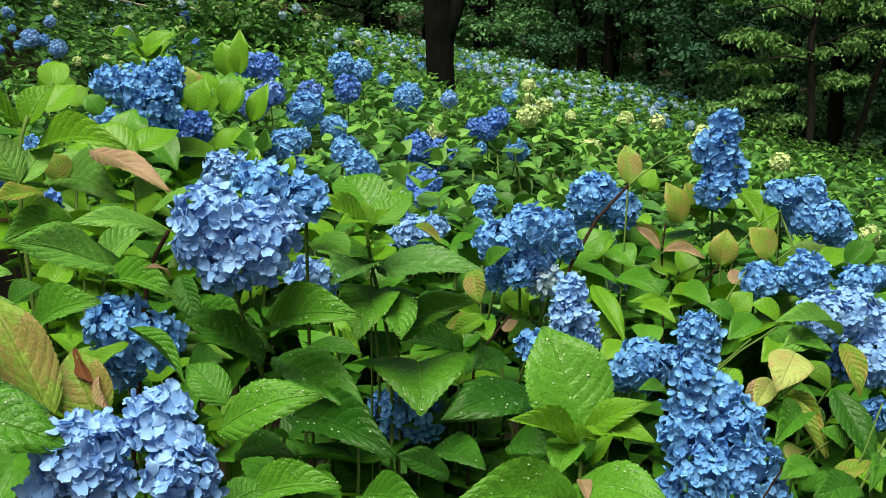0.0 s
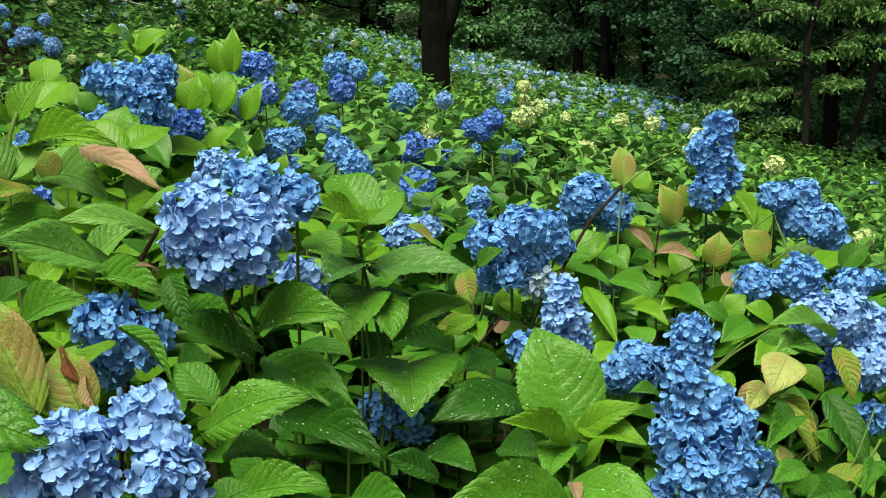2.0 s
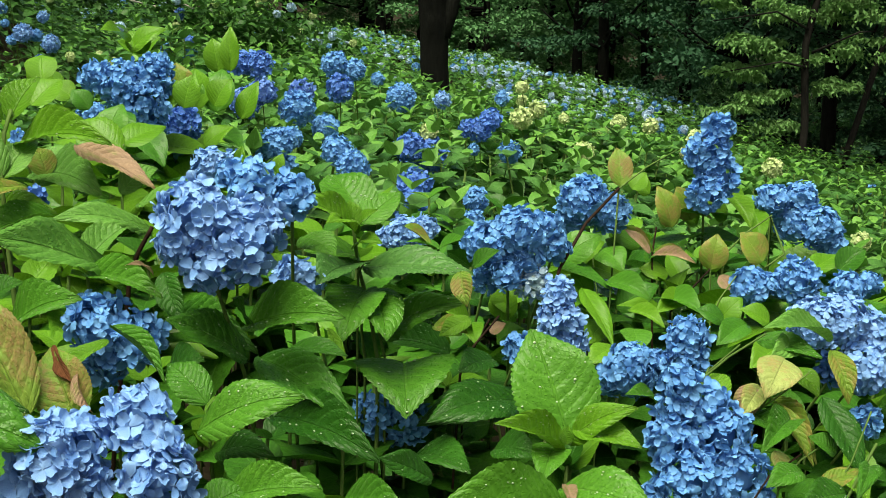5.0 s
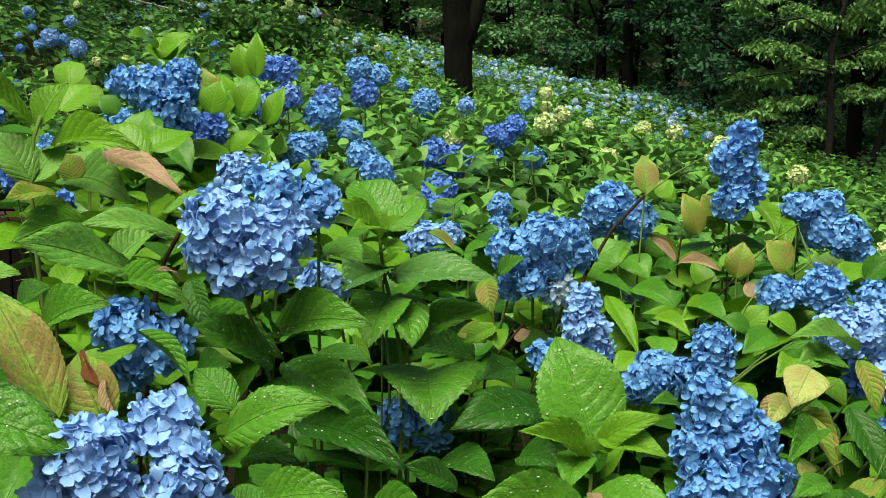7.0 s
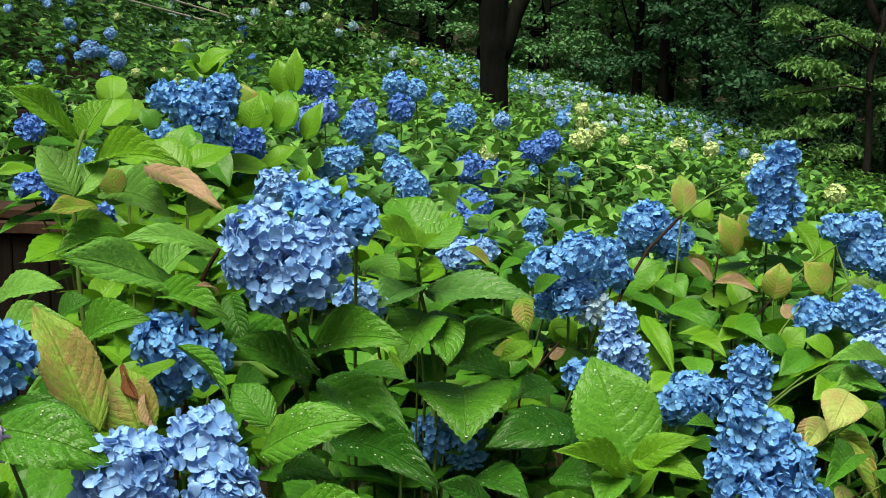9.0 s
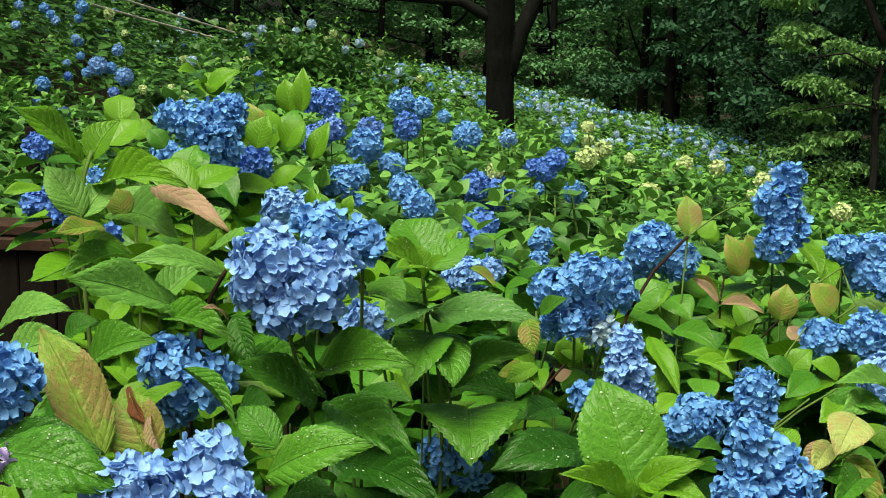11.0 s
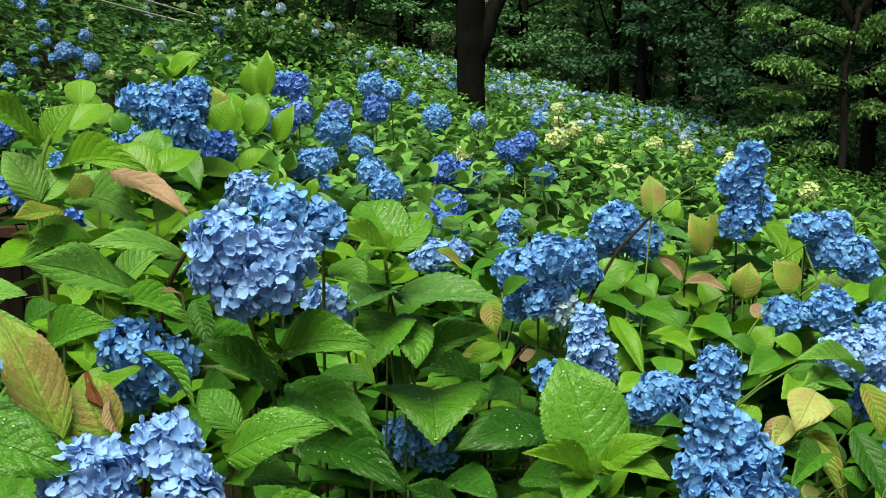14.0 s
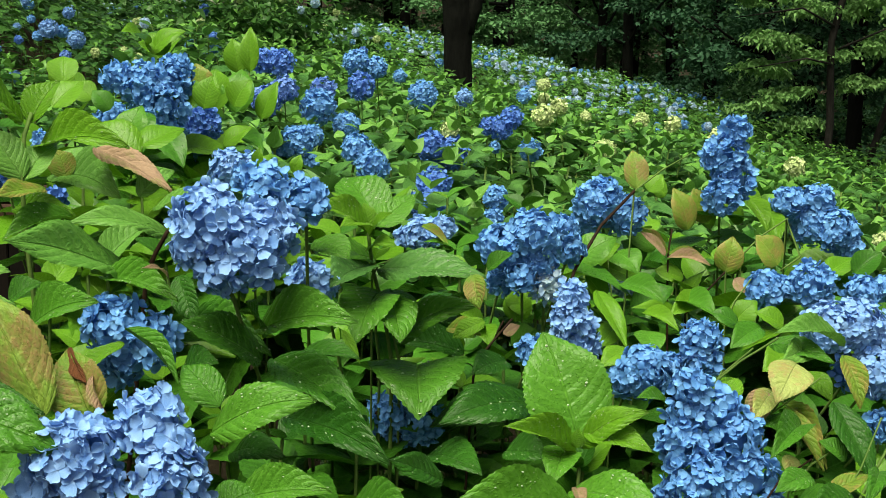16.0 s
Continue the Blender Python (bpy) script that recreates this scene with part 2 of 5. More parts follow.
def leaf_template(rows, cols, droop, fold, teeth=0.0, ripple=0.0, twist=0.0, pucker=0.0, arch=0.0, curl=0.0):
    """An ovate pointed blade, one long along y, half a width of 0.33, normal along z; arch: it bows up between base and tip."""
    verts, uvs = [], []
    for i in range(rows + 1):
        u = i / rows
        w = 0.90 * u ** 0.50 * (1 - u) ** 1.06 + 0.005
        if arch:  # broad shoulders and a drawn-out tip
            w = 0.90 * u ** 0.60 * (1 - u) ** 0.84 * (1 - 0.30 * max(0.0, (u - 0.70) / 0.30)) + 0.004
        for j in range(cols + 1):
            s = 2 * j / cols - 1
            edge = teeth * (1 if i % 2 else -1) if abs(s) > 0.99 and 0 < i < rows else 0
            x = s * (w + edge)
            z = fold * abs(s) * w - droop * u * u + ripple * math.sin(9 * u + 2.5 * s) * abs(s) + twist * s * u * w
            z += 4 * arch * u * (1 - u) * (0.75 + 0.5 * u) - curl * w * s ** 4
            z -= pucker * math.sin(58 * (u - 0.25 * abs(s) ** 1.4)) * min(1, 3 * abs(s)) * min(1, 4 * (1 - u)) * min(1, 5 * u)
            verts.append((x, u * (1 - 0.15 * droop * u), z))
            uvs.append((s / 2 + 0.5, u))
    k = cols + 1
    faces = [(i * k + j, i * k + j + 1, (i + 1) * k + j + 1, (i + 1) * k + j) for i in range(rows) for j in range(cols)]
    return verts, faces, uvs


def tube(points, radii, sides=7):
    """A tapered tube along a smooth line of points."""
    pts = [Vector(p) for p in points]
    verts, faces = [], []
    for n, p in enumerate(pts):
        way = (pts[min(n + 1, len(pts) - 1)] - pts[max(n - 1, 0)]).normalized()
        a = way.orthogonal().normalized() if n == 0 else (a - way * a.dot(way)).normalized()
        b = way.cross(a)
        for s in range(sides):
            t = 2 * math.pi * s / sides
            verts.append(p + (a * math.cos(t) + b * math.sin(t)) * radii[n])
    for n in range(len(pts) - 1):
        for s in range(sides):
            q = (s + 1) % sides
            faces.append((n * sides + s, n * sides + q, (n + 1) * sides + q, (n + 1) * sides + s))
    faces.append(tuple(range(sides))[::-1])
    faces.append(tuple((len(pts) - 1) * sides + s for s in range(sides)))
    return verts, faces


def merge(pieces):
    verts, faces = [], []
    for v, f in pieces:
        k = len(verts)
        verts += v
        faces += [tuple(i + k for i in face) for face in f]
    return verts, faces


def bend(a, b, sag=0.0, side=(0, 0), steps=6):
    a, b = Vector(a), Vector(b)
    out = []
    for n in range(steps + 1):
        t = n / steps
        k = 4 * t * (1 - t)
        out.append(a.lerp(b, t) + Vector((side[0] * k, side[1] * k, -sag * k)))
    return out


def frame_for(base, tip, width, toward=(0.0, -0.6, 0.8), roll=0.0):
    """The pose of a blade from its base to its tip, with its upper side turned toward a direction."""
    base, tip = Vector(base), Vector(tip)
    y = tip - base
    n = Vector(toward)
    n = (n - y.normalized() * n.dot(y.normalized())).normalized()
    if roll:
        n = Matrix.Rotation(radians(roll), 3, y.normalized()) @ n
    x = y.normalized().cross(n)
    sx = width / 0.66
    m = Matrix((x * sx, y, n * y.length)).transposed().to_4x4()
    m.translation = base
    return m


def place(x, y, z, heading, pitch, roll, size):
    return Matrix.LocRotScale((x, y, z), Euler((pitch, roll, heading), 'XYZ'), (size, size, size))


# ---- ground ----
def axis(limit_low, limit_high, fine_low, fine_high, step):
    fine = list(np.arange(fine_low, fine_high + step / 2, step))
    low, high, d = [], [], step
    p = fine_low
    while p > limit_low:
        d *= 1.7
        p -= d
        low.append(p)
    p, d = fine_high, step
    while p < limit_high:
        d *= 1.7
        p += d
        high.append(p)
    return low[::-1] + fine + high


gx, gy = axis(-600, 600, -14, 14, 0.5), axis(-600, 900, -4, 40, 0.5)
gv = [(x, y, ground_height(x, y) + 0.05 * noise.noise((x * 0.9, y * 0.9, 0.0)) - (0.02 if x * x + y * y > 900 else 0)) for y in gy for x in gx]
gf = [(j * len(gx) + i, j * len(gx) + i + 1, (j + 1) * len(gx) + i + 1, (j + 1) * len(gx) + i) for j in range(len(gy) - 1) for i in range(len(gx) - 1)]
tagged(new("ground", mesh("ground", gv, gf, SOIL)), "dark damp hillside soil with leaf litter under the shrubs", "ground", kind="structure")

# ---- flower parts ----
def floret_template(seed, fine):
    """Four rounded, cupped, overlapping sepals of radius one, facing z."""
    r = random.Random(seed)
    rows = ((0.02, 0.06), (0.32, 0.40), (0.70, 0.50), (0.93, 0.36), (1.02, 0.10)) if fine else ((0.02, 0.10), (0.6, 0.52), (1.0, 0.22)) if fine is False else ((0.0, 0.18), (1.0, 0.45))
    verts, faces, uvs = [], [], []
    for q in range(4):
        turn = math.pi / 2 * q + r.uniform(-0.18, 0.18)
        cup, size, lean, wave = r.uniform(-0.35, 0.6), r.uniform(0.78, 1.15), r.uniform(-0.45, 0.45), r.uniform(0, 6.28)
        k = len(verts)
        for u, w in rows:
            for s in (-1, -0.5, 0, 0.5, 1) if fine else (-1, 0, 1) if fine is False else (-1, 1):
                x, y = u * size * (1 - 0.10 * s * s * (u > 0.9)), s * w * size
                z = cup * u * u + 0.14 * (q % 2) + 0.10 * s * s * (1 if cup > 0.1 else -0.6) + lean * s * w
                if fine:
                    z += 0.075 * u * math.sin(3.6 * s + wave + 2.0 * u)
                verts.append((x * math.cos(turn) - y * math.sin(turn), x * math.sin(turn) + y * math.cos(turn), z))
                uvs.append((s / 2 + 0.5, u))
        n = 2 if fine is None else 5 if fine else 3
        for a in range(len(rows) - 1):
            for c in range(n - 1):
                faces.append((k + a * n + c, k + (a + 1) * n + c, k + (a + 1) * n + c + 1, k + a * n + c + 1))
    return verts, faces, uvs


FLORETS = [floret_template(s, True) for s in range(6)]
FLORETS_TINY = [floret_template(s + 20, None) for s in range(2)]
FLORETS_SIMPLE = [floret_template(s + 10, False) for s in range(3)]
FLORET_MESH = {tint: [mesh("floret_" + tint, *f[:2], PETAL[tint], f[2]) for f in FLORETS] for tint in PETAL}


def floret_poses(lobes, size, seed):
    """Poses of florets spread over the outside of a few merged balls (x, y, z, radius)."""
    r = random.Random(seed)
    out = []
    for n, (cx, cy, cz, rad) in enumerate(lobes):
        count = int(7.4 * (rad / size) ** 2) + 7
        spin = r.uniform(0, 6.28)
        for i in range(count):
            h = 1 - 2 * (i + 0.5) / count
            a = 2.39996 * i + spin
            d = Vector((math.cos(a) * math.sqrt(1 - h * h), math.sin(a) * math.sqrt(1 - h * h), h))
            d = (d + Vector((r.gauss(0, 0.1), r.gauss(0, 0.1), r.gauss(0, 0.1)))).normalized()
            p = Vector((cx, cy, cz)) + d * rad * r.uniform(0.78, 1.05)
            if any((p - Vector(o[:3])).length < o[3] * 0.83 for k, o in enumerate(lobes) if k != n):
                continue
            face = (d + Vector((r.gauss(0, 0.34), r.gauss(0, 0.34), r.gauss(0, 0.34) + 0.10))).normalized()
            q = face.to_track_quat('Z', 'Y') @ Euler((0, 0, r.uniform(0, 6.28))).to_quaternion()
            out.append(Matrix.LocRotScale(p, q, Vector((1, 1, 1)) * size * r.uniform(0.82, 1.15)))
    return out


def ball(cx, cy, cz, rad, n=8):
    verts, faces = [], []
    for i in range(n + 1):
        a = math.pi * i / n
        for j in range(2 * n):
            b = math.pi * j / n
            verts.append((cx + rad * math.sin(a) * math.cos(b), cy + rad * math.sin(a) * math.sin(b), cz + rad * math.cos(a)))
    for i in range(n):
        for j in range(2 * n):
            q = (j + 1) % (2 * n)
            faces.append((i * 2 * n + j, (i + 1) * 2 * n + j, (i + 1) * 2 * n + q, i * 2 * n + q))
    return verts, faces


HEAD_COUNT = [0]
HEAD_LABEL = {"blue": "sky blue mophead flower", "deep": "deep blue mophead flower", "pale": "pale blue mophead flower", "violet": "violet blue mophead flower",
              "greenish": "pale blue and green opening flower", "lilac": "lilac pink mophead flower", "cream": "creamy green unripe flower head", "faded": "faded pale blue flower head"}


def head(bush, tint, lobes, single=False, label=""):
    """A mophead flower made of merged balls of florets, on a stem that goes down into its bush."""
    HEAD_COUNT[0] += 1
    seed = HEAD_COUNT[0]
    r = random.Random(seed + 500)
    mid = Vector((0, 0, 0))
    for l in lobes:
        mid += Vector(l[:3]) / len(lobes)
    local = [(l[0] - mid.x, l[1] - mid.y, l[2] - mid.z, l[3]) for l in lobes]
    core = ball(*local[0][:3], local[0][3] * 0.50, 5)
    size = 0.0122 if single else 0.0112
    poses = floret_poses(local, size, seed)
    at = bush.location
    m = Matrix.Translation(mid - at)
    me = mesh("flower_head", *core, PETAL[tint], [(0.5, 0.4)] * len(core[0]))
    ob = part("flower_head", me, bush, label or HEAD_LABEL[tint], m)
    for l in local[1:]:
        lobe = ball(*l[:3], l[3] * 0.50, 5)
        part("lobe", mesh("lobe", *lobe, PETAL[tint], [(0.5, 0.4)] * len(lobe[0])), ob)
    if single:
        for p in poses:
            part("floret", r.choice(FLORET_MESH[tint]), ob, "", p)
    else:
        flat = joined("bloom", FLORETS[seed % 6] if mid.y < 3.3 else FLORETS_SIMPLE[seed % 3], poses, PETAL[tint])
        part("bloom", flat, ob)["kind"] = "stuff"
    low = min(lobes, key=lambda l: l[2])
    tail = Vector((low[0], low[1] + low[3] * 0.3, low[2] - low[3] * 0.4))
    foot = Vector((mid.x * 0.6 + at.x * 0.4, mid.y + 0.38, ground_height(at.x, at.y)))
    line = bend(foot, tail, sag=-0.08, side=(r.uniform(-0.05, 0.05), 0.12))
    part("stem", mesh("stem", *tube([p - at for p in line], [0.0034 - 0.0002 * n for n in range(7)]), STEM), bush)
    if 1.95 < mid.y < 3.3:
        # two leaf pairs below the flower, turned to the sides and back
        for n, drop in enumerate((0.035, 0.085)):
            for side in (0, math.pi):
                a = r.uniform(-0.5, 0.5) + side - math.pi / 2 + (0.5 if n else -0.2) * (1 if side else -1)
                m = place(tail.x - at.x, tail.y - at.y + 0.02 + 0.5 * drop, tail.z - at.z - drop, a, r.uniform(-0.25, 0.25), r.gauss(0, 0.3), r.uniform(0.105, 0.15))
                part("leaf", r.choice(LEAF_MESH[r.choice(("mature", "mature", "young"))]), bush, "", m)
    return ob


# ---- leaves ----
NEAR_LEAF = [leaf_template(16, 6, d, f, 0.008, 0.012, tw) for d, f, tw in
             ((0.10, 0.30, 0.1), (0.22, 0.22, -0.15), (0.30, 0.32, 0.2), (0.05, 0.40, 0.0), (0.38, 0.18, -0.1))]
BLADE_FORMS = ((0.075, 0.34, 0.12, 0.10), (0.11, 0.42, -0.25, 0.05), (0.05, 0.30, 0.25, 0.16), (0.09, 0.55, 0.05, 0.02), (0.13, 0.30, -0.1, 0.22), (0.15, 0.46, 0.05, 0.12))
FLAT_LEAF = [leaf_template(48, 12, 0.0, f, 0.007, 0.022, tw, 0.0062, a, c) for a, f, tw, c in BLADE_FORMS]
MID_LEAF = [leaf_template(5, 2, d, f) for d, f in ((0.12, 0.30), (0.28, 0.22), (0.40, 0.34))]
FAR_LEAF = [leaf_template(3, 2, 0.2, 0.3), leaf_template(2, 2, 0.35, 0.25)]
SOFT_LEAF = [leaf_template(18, 8, 0.0, f, 0.006, 0.02, tw, 0.0, a, c) for a, f, tw, c in BLADE_FORMS]
LEAF_MESH = {k: [mesh("leaf_" + k, v, f, LEAF[k], uv) for v, f, uv in NEAR_LEAF] for k in ("mature", "young", "old_shaded", "olive")}
FLAT_MESH = {k: [mesh("blade_" + k, v, f, LEAF_NEAR[k], uv) for v, f, uv in FLAT_LEAF] for k in LEAF_NEAR}
SOFT_MESH = {k: [mesh("blade_" + k, v, f, LEAF[k], uv) for v, f, uv in SOFT_LEAF] for k in LEAF_NEAR}
# opaque pale beads: the drops' bright glints are put into the base colour
WATER, wt, wb, wo = mat("water")
wb.inputs["Base Color"].default_value = (0.34, 0.46, 0.30, 1)
wb.inputs["Roughness"].default_value = 0.08
wb.inputs["IOR"].default_value = 1.33


def drop_mesh(rows, cols, a, f, tw, c, seed):
    """Raindrops lying on a blade of that shape."""
    r = random.Random(seed)
    pieces = []
    v = leaf_template(rows, cols, 0.0, f, 0, 0.022, tw, 0.0062, a, c)[0]
    for n in range(30):
        i, j = r.randint(2, rows - 2), r.randint(1, cols - 1)
        p, q = v[i * (cols + 1) + j], v[(i + 1) * (cols + 1) + j]
        s = 0.0035 + 0.008 * r.random() ** 2
        bv, bf = ball(0, 0, 0, 1, 4)
        dx = r.uniform(-0.02, 0.02)
        pieces.append(([(p[0] + dx + x * s * 1.2, (p[1] + q[1]) / 2 + y * s, (p[2] + q[2]) / 2 + z * s * 0.6 + 0.003) for x, y, z in bv], bf))
    return mesh("raindrops", *merge(pieces), WATER)


DROPS = [drop_mesh(48, 12, *form, n) for n, form in enumerate(BLADE_FORMS)]
LEAF_COUNT = [0]


LEAF_LABEL = {"young": "young yellow-green leaf", "olive": "dull olive leaf", "browned": "yellow-green leaf with brown patches", "yellow": "yellowed leaf", "dry": "curled dry brown leaf", "tan": "withered pinkish-tan leaf", "lush": "broad wet bright green leaf"}


def leaf(bush, kind, base, tip, width, roll=0.0, label="", form=None):
    """One leaf that stands out, from its base to its tip."""
    LEAF_COUNT[0] += 1
    form = LEAF_COUNT[0] % 5 if form is None else form
    m = frame_for(Vector(base) - bush.location, Vector(tip) - bush.location, 0.93 * width, roll=roll)
    ob = part("leaf", (FLAT_MESH if Vector(base).y < 1.78 else SOFT_MESH)[kind][form], bush, label or LEAF_LABEL.get(kind, ""), m)
    if kind in ("mature", "old_shaded", "young", "lush", "fresh") and Vector(base).y < 1.8 and m.to_scale().y > 0.06:
        part("raindrop_film", DROPS[form], ob)["kind"] = "stuff"
    return ob


def shoot_leaves(x, y, top, r, pairs=4, size=0.13, lift=0.0):
    """Poses of the opposite leaf pairs of one upright shoot, each pair turned against the next; the last ones are the young tip."""
    out = []
    spin, lean = r.uniform(0, 6.28), (r.gauss(0, 0.08), r.gauss(0, 0.08))
    z = top
    for n in range(pairs):
        # from the tip down
        s = size * (0.5, 0.8, 1.0, 1.05, 1.0)[min(n, 4)] * r.uniform(0.85, 1.15)
        up = (0.75, 0.35, 0.05, -0.15, -0.3)[min(n, 4)] + lift + r.gauss(0, 0.12 + lift)
        for side in (0, math.pi):
            a = spin + side + n * math.pi / 2 + r.gauss(0, 0.2)
            out.append((n, place(x + lean[0] * (top - z), y + lean[1] * (top - z), z, a, up + r.gauss(0, 0.08), r.gauss(0, 0.25), s)))
        z -= r.uniform(0.045, 0.075)
    return out


def shrub(label, x, y):
    ob = new("hydrangea_bush")
    ob.location = (x, y, ground_height(x, y))
    return tagged(ob, label, "hydrangea bush", "hydrangea bushes on the slope")


def twig(bush, material, radius, points):
    """A bare stem that stands out, rooted under its bush."""
    at = bush.location
    pts = [Vector(p) for p in points]
    foot = Vector((pts[0].x * 0.7 + at.x * 0.3, pts[0].y * 0.7 + at.y * 0.3, at.z))
    line = bend(foot, pts[0], steps=4)[:-1]
    for a, b in zip(pts, pts[1:]):
        line += [a.lerp(b, t / 3) for t in range(3)]
    line.append(pts[-1])
    part("stem", mesh("stem", *tube([p - at for p in line], [radius * (1.1 - 0.3 * n / len(line)) for n in range(len(line))]), material), bush)


# ---- the shrubs close by: single flower heads, stems and leaves ----
def near_top(x, y):
    return 0.94 + 0.12 * min(1.0, max(0.0, (y - 1.5) / 0.8)) - 0.12 * x + 0.10 * min(1.0, max(0.0, (-x - 0.4) / 0.3))


NEAR = []
b = shrub("hydrangea bush with broad pale blue mophead flowers", -0.45, 1.28)
NEAR.append(b)
head(b, "pale", [(-0.325, 1.024, 1.145, 0.035), (-0.303, 1.031, 1.111, 0.023), (-0.259, 1.054, 1.167, 0.027), (-0.233, 1.028, 1.124, 0.031), (-0.351, 1.035, 1.105, 0.025), (-0.234, 1.032, 1.150, 0.018), (-0.303, 1.041, 1.157, 0.016)], True)
head(b, "pale", [(-0.248, 1.283, 1.310, 0.037), (-0.211, 1.291, 1.276, 0.040), (-0.190, 1.311, 1.298, 0.030), (-0.234, 1.282, 1.264, 0.030), (-0.267, 1.297, 1.278, 0.025)], True)
head(b, "blue", [(-0.370, 1.339, 1.174, 0.033), (-0.334, 1.348, 1.157, 0.032), (-0.369, 1.351, 1.130, 0.026), (-0.388, 1.350, 1.183, 0.020)], True)
head(b, "lilac", [(-0.436, 1.000, 1.176, 0.012), (-0.456, 1.005, 1.164, 0.012)], True)
head(b, "blue", [(-0.468, 1.094, 1.224, 0.034), (-0.484, 1.100, 1.194, 0.029)], True)
twig(b, STEM_DARK, 0.0010, [(-0.306, 1.063, 1.115), (-0.284, 1.047, 1.138), (-0.266, 1.059, 1.144)])
leaf(b, "lush", (-0.211, 1.360, 1.167), (-0.090, 1.300, 1.196), 0.060)
leaf(b, "mature", (-0.206, 1.360, 1.160), (-0.214, 1.300, 1.217), 0.033, -25)
leaf(b, "mature", (-0.316, 1.420, 1.155), (-0.195, 1.360, 1.137), 0.053)
leaf(b, "lush", (-0.239, 1.220, 1.093), (-0.124, 1.200, 1.140), 0.060)
leaf(b, "mature", (-0.200, 1.400, 1.120), (-0.080, 1.280, 1.083), 0.061)
leaf(b, "old_shaded", (-0.176, 1.340, 1.068), (-0.050, 1.240, 1.055), 0.058)
leaf(b, "mature", (-0.167, 1.450, 1.119), (-0.096, 1.400, 1.123), 0.035)
leaf(b, "lush", (-0.191, 1.120, 1.063), (-0.098, 1.100, 1.082), 0.046)
leaf(b, "mature", (-0.213, 1.100, 1.057), (-0.171, 1.120, 1.073), 0.046)
leaf(b, "lush", (-0.149, 1.100, 1.042), (-0.097, 1.100, 1.071), 0.033)
leaf(b, "mature", (-0.086, 1.200, 1.028), (-0.012, 1.120, 1.043), 0.038)
leaf(b, "old_shaded", (0.007, 1.300, 1.010), (-0.052, 1.260, 1.051), 0.036)
leaf(b, "old_shaded", (-0.291, 1.320, 1.126), (-0.241, 1.280, 1.152), 0.042)
leaf(b, "old_shaded", (-0.229, 1.280, 1.047), (-0.159, 1.220, 1.067), 0.040)
leaf(b, "browned", (-0.387, 1.140, 1.136), (-0.464, 1.190, 1.253), 0.060, 12)
leaf(b, "browned", (-0.345, 1.160, 1.124), (-0.380, 1.200, 1.189), 0.062, -14)
leaf(b, "dry", (-0.378, 1.200, 1.191), (-0.351, 1.165, 1.164), 0.015, 55)
leaf(b, "tan", (-0.346, 1.170, 1.171), (-0.327, 1.150, 1.138), 0.014, 45)
leaf(b, "mature", (-0.445, 1.020, 1.183), (-0.325, 1.000, 1.158), 0.065)
leaf(b, "old_shaded", (-0.465, 1.080, 1.175), (-0.357, 1.060, 1.170), 0.040)
leaf(b, "lush", (-0.458, 1.300, 1.178), (-0.365, 1.260, 1.225), 0.055)
leaf(b, "tip", (-0.372, 1.420, 1.213), (-0.470, 1.280, 1.285), 0.067)
leaf(b, "lush", (-0.395, 1.380, 1.222), (-0.295, 1.330, 1.208), 0.042)
leaf(b, "tip", (-0.333, 1.450, 1.258), (-0.436, 1.380, 1.285), 0.044)
leaf(b, "tip", (-0.576, 1.340, 1.204), (-0.466, 1.280, 1.252), 0.059)
leaf(b, "tip", (-0.525, 1.240, 1.202), (-0.438, 1.220, 1.229), 0.042)
leaf(b, "young", (-0.333, 1.240, 1.185), (-0.372, 1.200, 1.162), 0.022, 20)
leaf(b, "mature", (-0.337, 1.260, 1.194), (-0.271, 1.220, 1.145), 0.021, -25)
leaf(b, "mature", (-0.228, 1.220, 1.124), (-0.276, 1.260, 1.155), 0.044)
leaf(b, "mature", (-0.207, 1.360, 1.130), (-0.288, 1.300, 1.192), 0.056)
leaf(b, "mature", (-0.303, 1.420, 1.161), (-0.217, 1.360, 1.159), 0.053)
leaf(b, "tip", (-0.367, 1.520, 1.279), (-0.276, 1.460, 1.307), 0.040)
leaf(b, "tip", (-0.434, 1.500, 1.204), (-0.379, 1.540, 1.253), 0.046)
leaf(b, "tan", (-0.308, 1.340, 1.232), (-0.328, 1.300, 1.252), 0.013)
# the next leaf is an olive one, its shade given by the deep green
leaf(b, "old_shaded", (-0.310, 1.400, 1.221), (-0.282, 1.360, 1.171), 0.034, 20)
b = shrub("hydrangea bush with large wet toothed leaves", -0.12, 1.62)
NEAR.append(b)
head(b, "blue", [(-0.217, 1.474, 1.317, 0.025), (-0.170, 1.480, 1.299, 0.024), (-0.246, 1.491, 1.325, 0.014)], True)
head(b, "pale", [(-0.180, 1.596, 1.172, 0.024), (-0.162, 1.600, 1.160, 0.018)], True)
head(b, "blue", [(-0.079, 1.720, 0.936, 0.029), (-0.033, 1.728, 0.926, 0.033), (-0.054, 1.735, 0.915, 0.026)])
leaf(b, "lush", (-0.093, 1.700, 1.226), (-0.150, 1.780, 1.282), 0.081)
leaf(b, "lush", (-0.096, 1.690, 1.226), (-0.044, 1.740, 1.265), 0.054)
leaf(b, "young", (-0.109, 1.660, 1.228), (-0.174, 1.620, 1.270), 0.044)
leaf(b, "young", (-0.105, 1.660, 1.220), (-0.137, 1.580, 1.247), 0.037)
leaf(b, "young", (-0.101, 1.660, 1.222), (-0.072, 1.630, 1.258), 0.030)
leaf(b, "young", (-0.104, 1.670, 1.228), (-0.114, 1.680, 1.262), 0.027)
